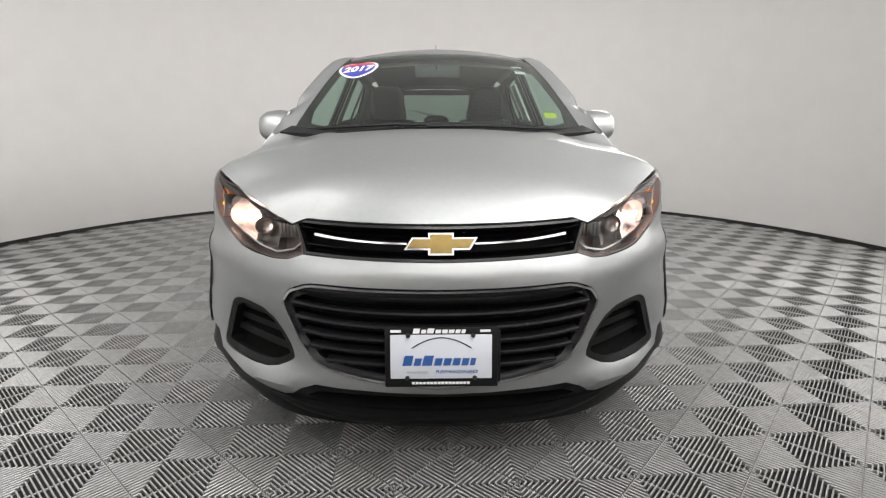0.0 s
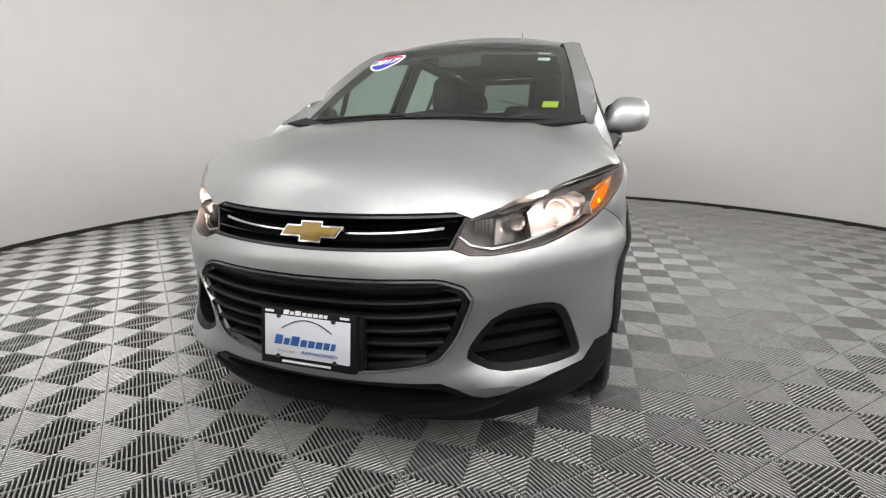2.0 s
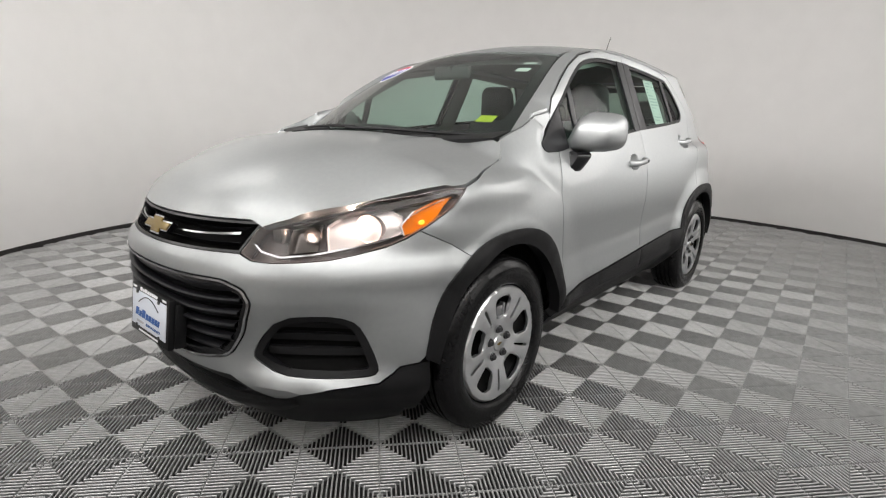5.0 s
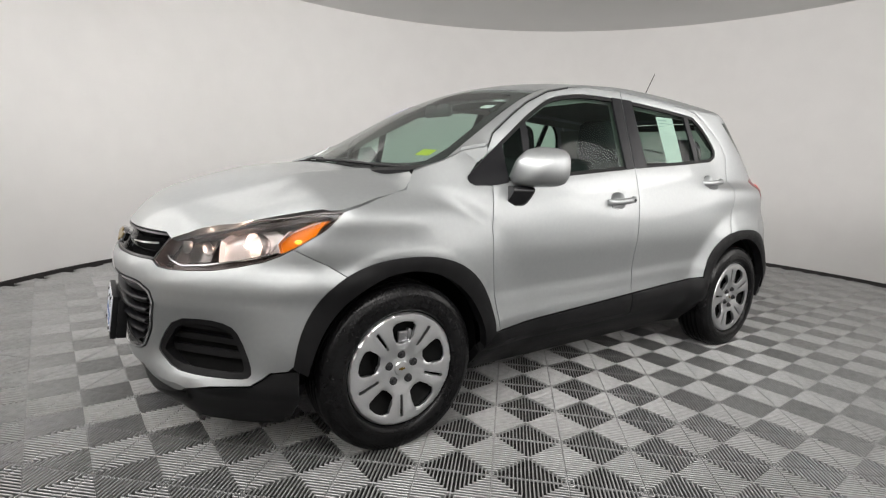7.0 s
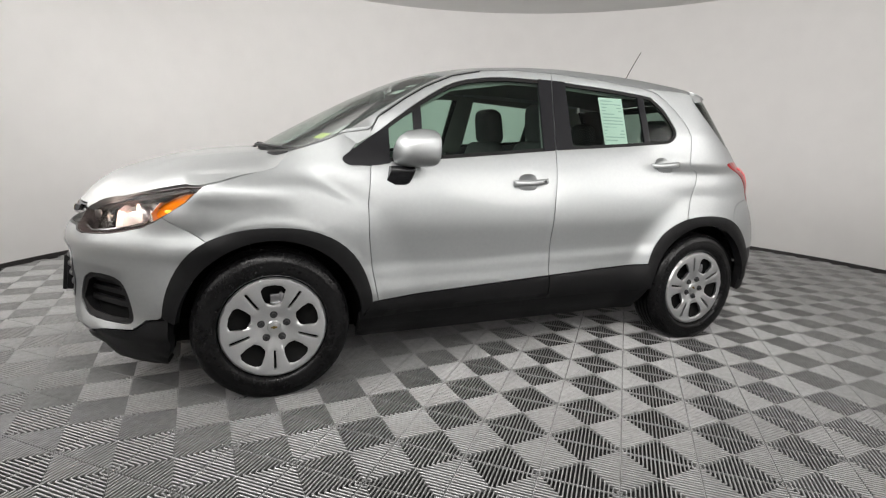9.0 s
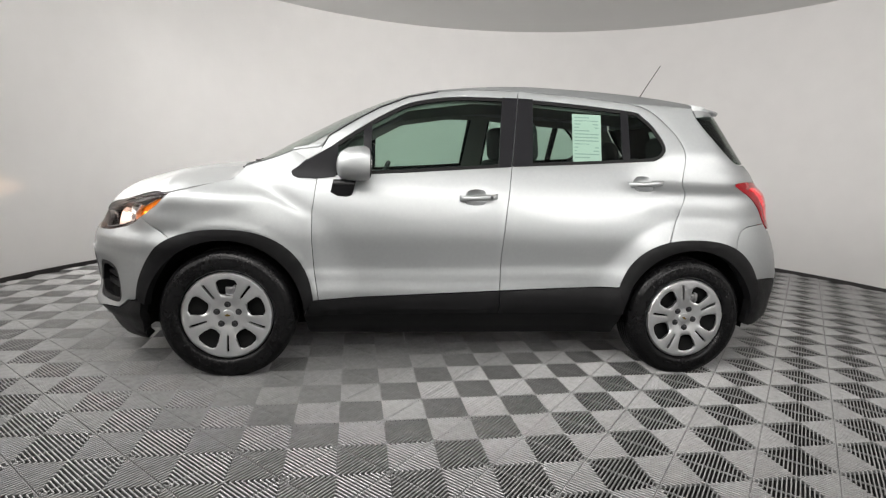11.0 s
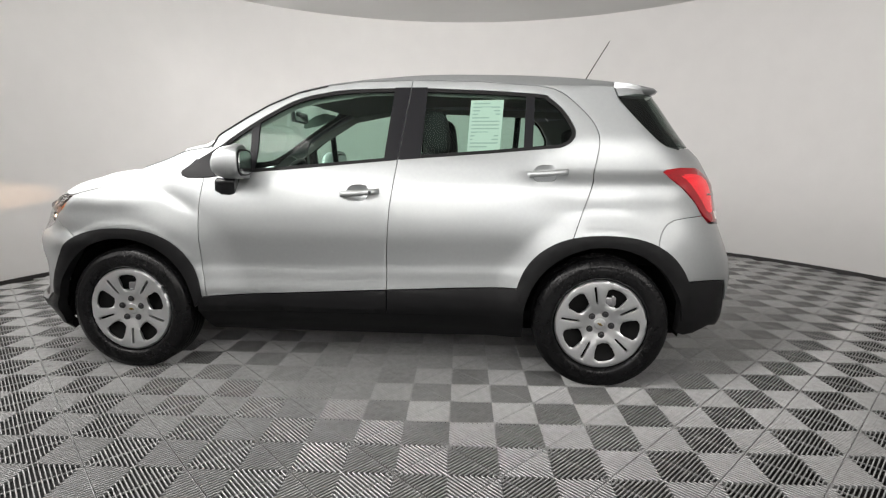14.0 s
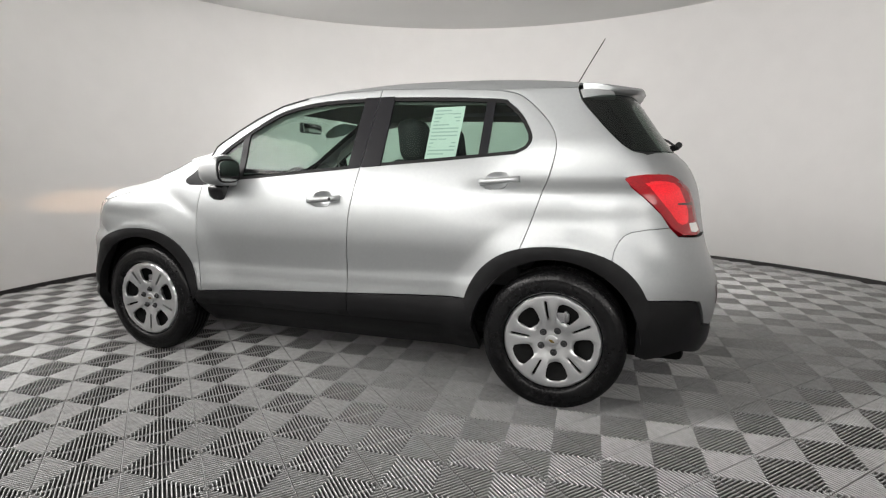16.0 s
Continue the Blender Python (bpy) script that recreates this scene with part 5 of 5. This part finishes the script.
        def dish(u, v, uc=uc, zc=z):
            r = min(math.hypot((u - uc) / 0.060, (v - zc) / 0.044), 1.2)
            return body(u, v) - normal_at(body, u, v) * 0.022 * max(0.0, 1 - r**2.5)

        part("handle_cup", panel(o, dish, step=0.011, gap=-0.001, thick=0.0, lift=0.0005, edge=0.0, flip=flip), PAINT, handle)
        if y < 0.5 and not flip:
            bm = bmesh.new()
            bmesh.ops.create_cone(bm, cap_ends=True, segments=14, radius1=0.008, radius2=0.008, depth=0.006, matrix=Matrix.Translation((s * (x + 0.046), y + 0.068, z + 0.007)) @ Matrix.Rotation(radians(90), 4, "Y"))
            part("key_lock", bm, NUT, handle, "grey key lock")

for pts in ([(-0.05, -1.282), (0.20, -1.262), (0.45, -1.20), (0.60, -1.13)], [(-0.62, -1.12), (-0.45, -1.19), (-0.20, -1.25), (0.0, -1.272)]):
    bm = bmesh.new()
    tube(bm, [top(*q) + Vector((0, -0.006, 0.012)) for q in pts], 0.007, 8)
    tube(bm, [top(q[0], q[1] - 0.02) + Vector((0, 0, 0.010)) for q in pts[1:3]] + [Vector((pts[0][0] * 0.8 + 0.05, -1.31, 1.105))], 0.008, 8)
    part("wiper", bm, CLAD, car, "black front wiper")
bm = bmesh.new()
tube(bm, [(0, 1.265, 1.632), (0, 1.272, 1.650), (0, 1.285, 1.662)], 0.016, 10, 0.5)
aerial = part("aerial", bm, CLAD, car, "black whip aerial on the roof")
bm = bmesh.new()
tube(bm, [(0, 1.28, 1.655), (0, 1.35, 1.775), (0, 1.425, 1.90)], 0.0032, 8, 0.8)
part("whip", bm, CLAD, aerial)

# ---- stickers ----
def disc_on(c, pts, surf, lift, material, name, parent, label="", lean=0.45):
    return part(name, panel([(c[0] + p, c[1] + q + lean * ((c[0] + p) ** 2 - c[0] ** 2)) for p, q in pts], surf, step=0.02, gap=0.0, thick=0.0, lift=lift), material, parent, label)


def shield(k):
    return rounded([(p * 1.26, q * 1.97) for p, q in [(-0.092 * k, 0.035 * k), (-0.05 * k, 0.052 * k), (0.0, 0.048 * k), (0.05 * k, 0.052 * k), (0.092 * k, 0.035 * k), (0.085 * k, -0.015 * k), (0.04 * k, -0.050 * k), (0.0, -0.062 * k), (-0.04 * k, -0.050 * k), (-0.085 * k, -0.015 * k)]], 2)


year = disc_on((-0.438, -0.592), shield(1.0), top, 0.005, WHITE, "year_sticker", car, "white red and blue shield sticker with 2017", 0.34)
disc_on((-0.438, -0.592), shield(0.88), top, 0.0065, BLUE, "blue_field", year, "", 0.34)
disc_on((-0.438, -0.592), [(-0.097, 0.052), (0.097, 0.052), (0.086, 0.074), (0.051, 0.087), (-0.051, 0.087), (-0.086, 0.074)], top, 0.0078, REDP, "red_field", year, "", 0.34)
cu = bpy.data.curves.new("numerals", "FONT")
cu.body, cu.size, cu.align_x, cu.align_y, cu.extrude, cu.shear, cu.offset = "2017", 0.074, "CENTER", "CENTER", 0.0004, 0.18, 0.0022
tmp = bpy.data.objects.new("numerals", cu)
me = bpy.data.meshes.new_from_object(tmp)
bpy.data.objects.remove(tmp)
me.materials.append(WHITE)
for v in me.vertices:
    p, q = 1.10 * v.co.x, 1.33 * v.co.y
    x, y = -0.438 + p, -0.598 + q + 0.34 * ((-0.438 + p) ** 2 - 0.438**2)
    v.co = top(x, y) + normal_at(top, x, y) * (0.0085 + v.co.z)
ob = new("numerals", me)
ob.parent = year
disc_on((0.55, -1.012), [(-0.033, -0.024), (0.033, -0.024), (0.033, 0.024), (-0.033, 0.024)], top, -0.006, YELLOW, "inspection_sticker", car, "yellow-green sticker inside the windshield")
disc_on((0.46, -0.60), [(-0.03, -0.02), (0.03, -0.02), (0.03, 0.02), (-0.03, 0.02)], top, -0.006, PAPER, "small_sticker", car, "small white sticker inside the windshield")
disc_on((0.452, -0.52), [(-0.03, -0.012), (0.03, -0.012), (0.03, 0.012), (-0.03, 0.012)], top, -0.006, PAPER, "small_sticker", car, "small white sticker inside the windshield")
side_sheet = [(0.575, 1.205), (0.745, 1.216), (0.765, 1.488), (0.590, 1.486)]
sheet = part("window_sheet", panel(sides(side_sheet), body, step=0.05, gap=0.0, thick=0.0, lift=-0.016), PAPER, car, "white printed sheet behind the rear door glass")
for k in range(13):
    z = 1.47 - 0.019 * k
    y0 = 0.592 - 0.0012 * k
    w = 0.145 if k % 4 else 0.09
    part("print_line", panel(sides([(y0 + 0.01, z), (y0 + 0.01 + w, z + 0.001), (y0 + 0.01 + w, z - 0.006), (y0 + 0.01, z - 0.007)]), body, step=0.06, gap=0.0, thick=0.0, lift=-0.0145), INK, sheet)

# ---- inside the car ----
def seat(x, y, w, name, bench=False):
    bm = bmesh.new()
    box(bm, x - w / 2, x + w / 2, y - 0.26, y + 0.24, 0.52, 0.70, 0.06, 3)
    s = part(name, bm, FABRIC, car, "charcoal fabric car seat")
    bm = bmesh.new()
    box(bm, x - w / 2 * 0.96, x + w / 2 * 0.96, -0.07, 0.07, 0.0, 0.62, 0.055, 3)
    for v in bm.verts:
        k = v.co.z / 0.62
        v.co.x = x + (v.co.x - x) * (1 - 0.16 * k * (0 if bench else 1))
    bmesh.ops.transform(bm, matrix=Matrix.Translation((0, y + 0.24, 0.62)) @ Matrix.Rotation(radians(-20), 4, "X"), verts=bm.verts[:])
    part("backrest", bm, FABRIC, s)
    for hx in ((x - 0.40, x, x + 0.40) if bench else (x,)):
        bm = bmesh.new()
        low, high = (1.195, 1.445) if not bench else ((1.215, 1.385) if hx else (1.12, 1.27))
        box(bm, hx - 0.13, hx + 0.13, y + (0.40 if not bench else 0.43), y + 0.545, low, high, 0.057, 4)
        for v in bm.verts:
            k = (v.co.z - low) / (high - low)
            v.co.x = hx + (v.co.x - hx) * (1 - 0.20 * k * k)
            v.co.y -= 0.03 * k
        h = part("headrest", bm, FABRIC, s)
        bm = bmesh.new()
        for q in (-0.05, 0.05):
            tube(bm, [(hx + q, y + 0.47, 1.15), (hx + q, y + 0.48, 1.26)], 0.007, 8)
        part("post", bm, CHROME, h)


seat(0.36, -0.08, 0.52, "front_seat")
seat(-0.36, -0.08, 0.52, "front_seat")
seat(0.0, 0.80, 1.20, "rear_seat", True)
bm = bmesh.new()
rows = []
for x in (-0.72, -0.4, 0.0, 0.4, 0.72):
    rows.append([bm.verts.new((x, y + (0.08 * abs(x) if y < -1 else 0), z + dz)) for y, z, dz in ((-1.20, 1.03, 0), (-1.0, 1.075, 0), (-0.80, 1.085, 0.02 if x > 0.2 and x < 0.6 else 0), (-0.68, 1.05, 0.02 if x > 0.2 and x < 0.6 else 0), (-0.64, 0.92, 0), (-0.70, 0.70, 0), (-0.75, 0.40, 0))])
for a, b in zip(rows, rows[1:]):
    for k in range(6):
        bm.faces.new((a[k], b[k], b[k + 1], a[k + 1]))
part("dashboard", bm, TRIM, car, "charcoal dashboard", 50)
bm = bmesh.new()
ring = [(0.36 + 0.185 * math.cos(math.tau * k / 32), -0.53 + 0.075 * math.sin(math.tau * k / 32), 0.985 + 0.17 * math.sin(math.tau * k / 32)) for k in range(33)]
tube(bm, ring, 0.015, 8)
wheel_in = part("steering_wheel", bm, TRIM, car, "black steering wheel")
bm = bmesh.new()
box(bm, 0.29, 0.43, -0.57, -0.53, 0.93, 1.03, 0.02)
box(bm, 0.19, 0.53, -0.555, -0.54, 0.975, 1.0, 0.006)
tube(bm, [(0.36, -0.56, 0.98), (0.36, -0.72, 0.93)], 0.04, 10)
part("steering_hub", bm, TRIM, wheel_in)
bm = bmesh.new()
box(bm, -0.125, 0.125, -0.60, -0.57, 1.405, 1.475, 0.014, 3)
tube(bm, [(0, -0.59, 1.45), (0, -0.60, 1.478)], 0.012, 8)
rv = part("rear_view_mirror", bm, TRIM, car, "black rear view mirror")
bm = bmesh.new()
box(bm, -0.115, 0.115, -0.5705, -0.5675, 1.412, 1.468, 0.001)
part("mirror_glass", bm, CHROME, rv)
liner = both([(0.0, -0.44), (0.30, -0.41), (0.51, -0.34), (0.53, 0.4), (0.53, 0.9), (0.53, 1.36), (0.49, 1.54), (0.0, 1.60)])
part("headliner", panel(liner, top, step=0.08, gap=0.0, thick=0.0, lift=-0.062), LINER, car, "grey headliner")
for _, flip in SIDES:
    for pts in ([(-0.82, 1.04), (0.17, 1.12), (0.17, 0.35), (-0.82, 0.35)], [(0.20, 1.13), (1.15, 1.19), (1.15, 0.80), (0.85, 0.45), (0.20, 0.35)]):
        part("door_lining", panel(sides(pts), body, step=0.07, gap=0.0, thick=0.0, lift=-0.09, flip=flip), TRIM, car, "charcoal door lining")
    for pts in ([(-0.75, 1.30), (-0.62, 1.385), (-0.36, 1.50), (0.0, 1.56), (0.9, 1.55), (1.3, 1.53), (1.3, 1.49), (0.95, 1.50), (0.25, 1.53), (0.0, 1.525), (-0.35, 1.465), (-0.65, 1.30), (-0.80, 1.2)], [(0.15, 1.14), (0.31, 1.15), (0.335, 1.55), (0.20, 1.55)], [(1.13, 1.22), (1.17, 1.31), (1.05, 1.47), (1.34, 1.50), (1.58, 1.25), (1.60, 1.10), (1.2, 1.10)]):
        part("pillar_lining", panel(sides(pts), body, step=0.06, gap=0.0, thick=0.0, lift=-0.045, flip=flip), LINER, car, "grey pillar lining")
bm = bmesh.new()
box(bm, -0.72, 0.72, -0.75, 1.75, 0.30, 0.36, 0.01)
box(bm, -0.62, 0.62, 1.25, 1.85, 0.60, 0.92, 0.02)
box(bm, -0.12, 0.12, -0.65, 0.35, 0.36, 0.62, 0.03)
part("cabin_floor", bm, DARK, car)

# ---- floor tiles ----
GRID = (0.7481, -0.2907, 3.098)
CHECK = 0.20
RIBS = 19
CUT = 0.0026


def rib(verts, faces, c, along, across, half, w, top, bottom):
    """One rib: a slim web below a wider, rounded top, from -half to half along its length."""
    k = len(verts)
    prof = [(-0.35 * w, bottom), (-0.35 * w, top - 0.0070), (-w, top - 0.0050), (-w, top - 0.0034), (-0.90 * w, top - 0.0020), (-0.64 * w, top - 0.0009), (-0.28 * w, top - 0.0001), (0.28 * w, top - 0.0001), (0.64 * w, top - 0.0009), (0.90 * w, top - 0.0020), (w, top - 0.0034), (w, top - 0.0050), (0.35 * w, top - 0.0070), (0.35 * w, bottom)]
    n = len(prof)
    for s in (-half, half):
        for o, z in prof:
            q = c + along * s + across * o
            verts.append((q.x, q.y, z))
    for i in range(n - 1):
        faces.append((k + i, k + i + n, k + i + n + 1, k + i + 1))
    faces.append(tuple(k + i for i in range(n)))
    faces.append(tuple(k + 2 * n - 1 - i for i in range(n)))


def tile_mesh():
    verts, faces = [], []
    d = CHECK * math.sqrt(2)
    for i, j in ((0, 0), (1, 0), (0, 1), (1, 1)):
        c = Vector(((i - 0.5) * CHECK, (j - 0.5) * CHECK))
        s = 1 if (i + j) % 2 == 0 else -1
        along = Vector((1, s)).normalized() * 1.0
        along = Vector((along.x, -along.y))
        across = Vector((-along.y, along.x))
        for k in range(RIBS):
            o = (k + 0.5) / RIBS * d - d / 2
            half = d / 2 - abs(o) - 0.0012
            if half > 0.002:
                for side in (-1, 1):
                    if half > 0.006:
                        rib(verts, faces, c + across * o + along * (side * (half + CUT) / 2), along, across, (half - CUT) / 2, d / RIBS * 0.20, 0.0, -0.018)
        rib(verts, faces, c, across, along, d / 2 - 0.004, 0.0026, -0.0075, -0.018)
    return verts, faces


TILE_V, TILE_F = tile_mesh()
tile_data = bpy.data.meshes.new("tile")
tile_data.from_pydata(TILE_V, [], TILE_F)
tile_data.materials.append(TILE)
for q in tile_data.polygons:
    q.use_smooth = True
tile_data.set_sharp_from_angle(angle=radians(50))
ga = radians(GRID[2])
gx, gy = Vector((math.cos(ga), math.sin(ga))), Vector((-math.sin(ga), math.cos(ga)))
spots = []
for i in range(-14, 15):
    for j in range(-14, 15):
        p = Vector(GRID[:2]) + gx * (2 * CHECK * i) + gy * (2 * CHECK * j)
        r = (p - Vector(ROOM)).length
        if r < ROOM_R + 0.25:
            spots.append((p, r))
near = sorted(spots, key=lambda q: (q[0] - Vector((0.9, -0.4))).length)
rest_v, rest_f = [], []
for n, (p, r) in enumerate(near):
    turn = Matrix.Translation((p.x, p.y, 0)) @ Matrix.Rotation(ga, 4, "Z")
    if n < 300 and r < ROOM_R - 0.30:
        ob = new("tile", tile_data)
        ob.parent = floor
        ob.matrix_world = turn
    else:
        k = len(rest_v)
        keep = {}
        for q, v in enumerate(TILE_V):
            w = turn @ Vector(v)
            rest_v.append(tuple(w))
            keep[q] = (w.xy - Vector(ROOM)).length < ROOM_R - 0.004
        rest_f += [tuple(k + q for q in f) for f in TILE_F if all(keep[q] for q in f)]
outer = bpy.data.meshes.new("outer_tiles")
outer.from_pydata(rest_v, [], rest_f)
outer.materials.append(TILE)
for q in outer.polygons:
    q.use_smooth = True
outer.set_sharp_from_angle(angle=radians(50))
ob = new("outer_tiles", outer)
ob.parent = floor
tagged(ob, "grey ribbed plastic floor tiles by the wall", kind="stuff")
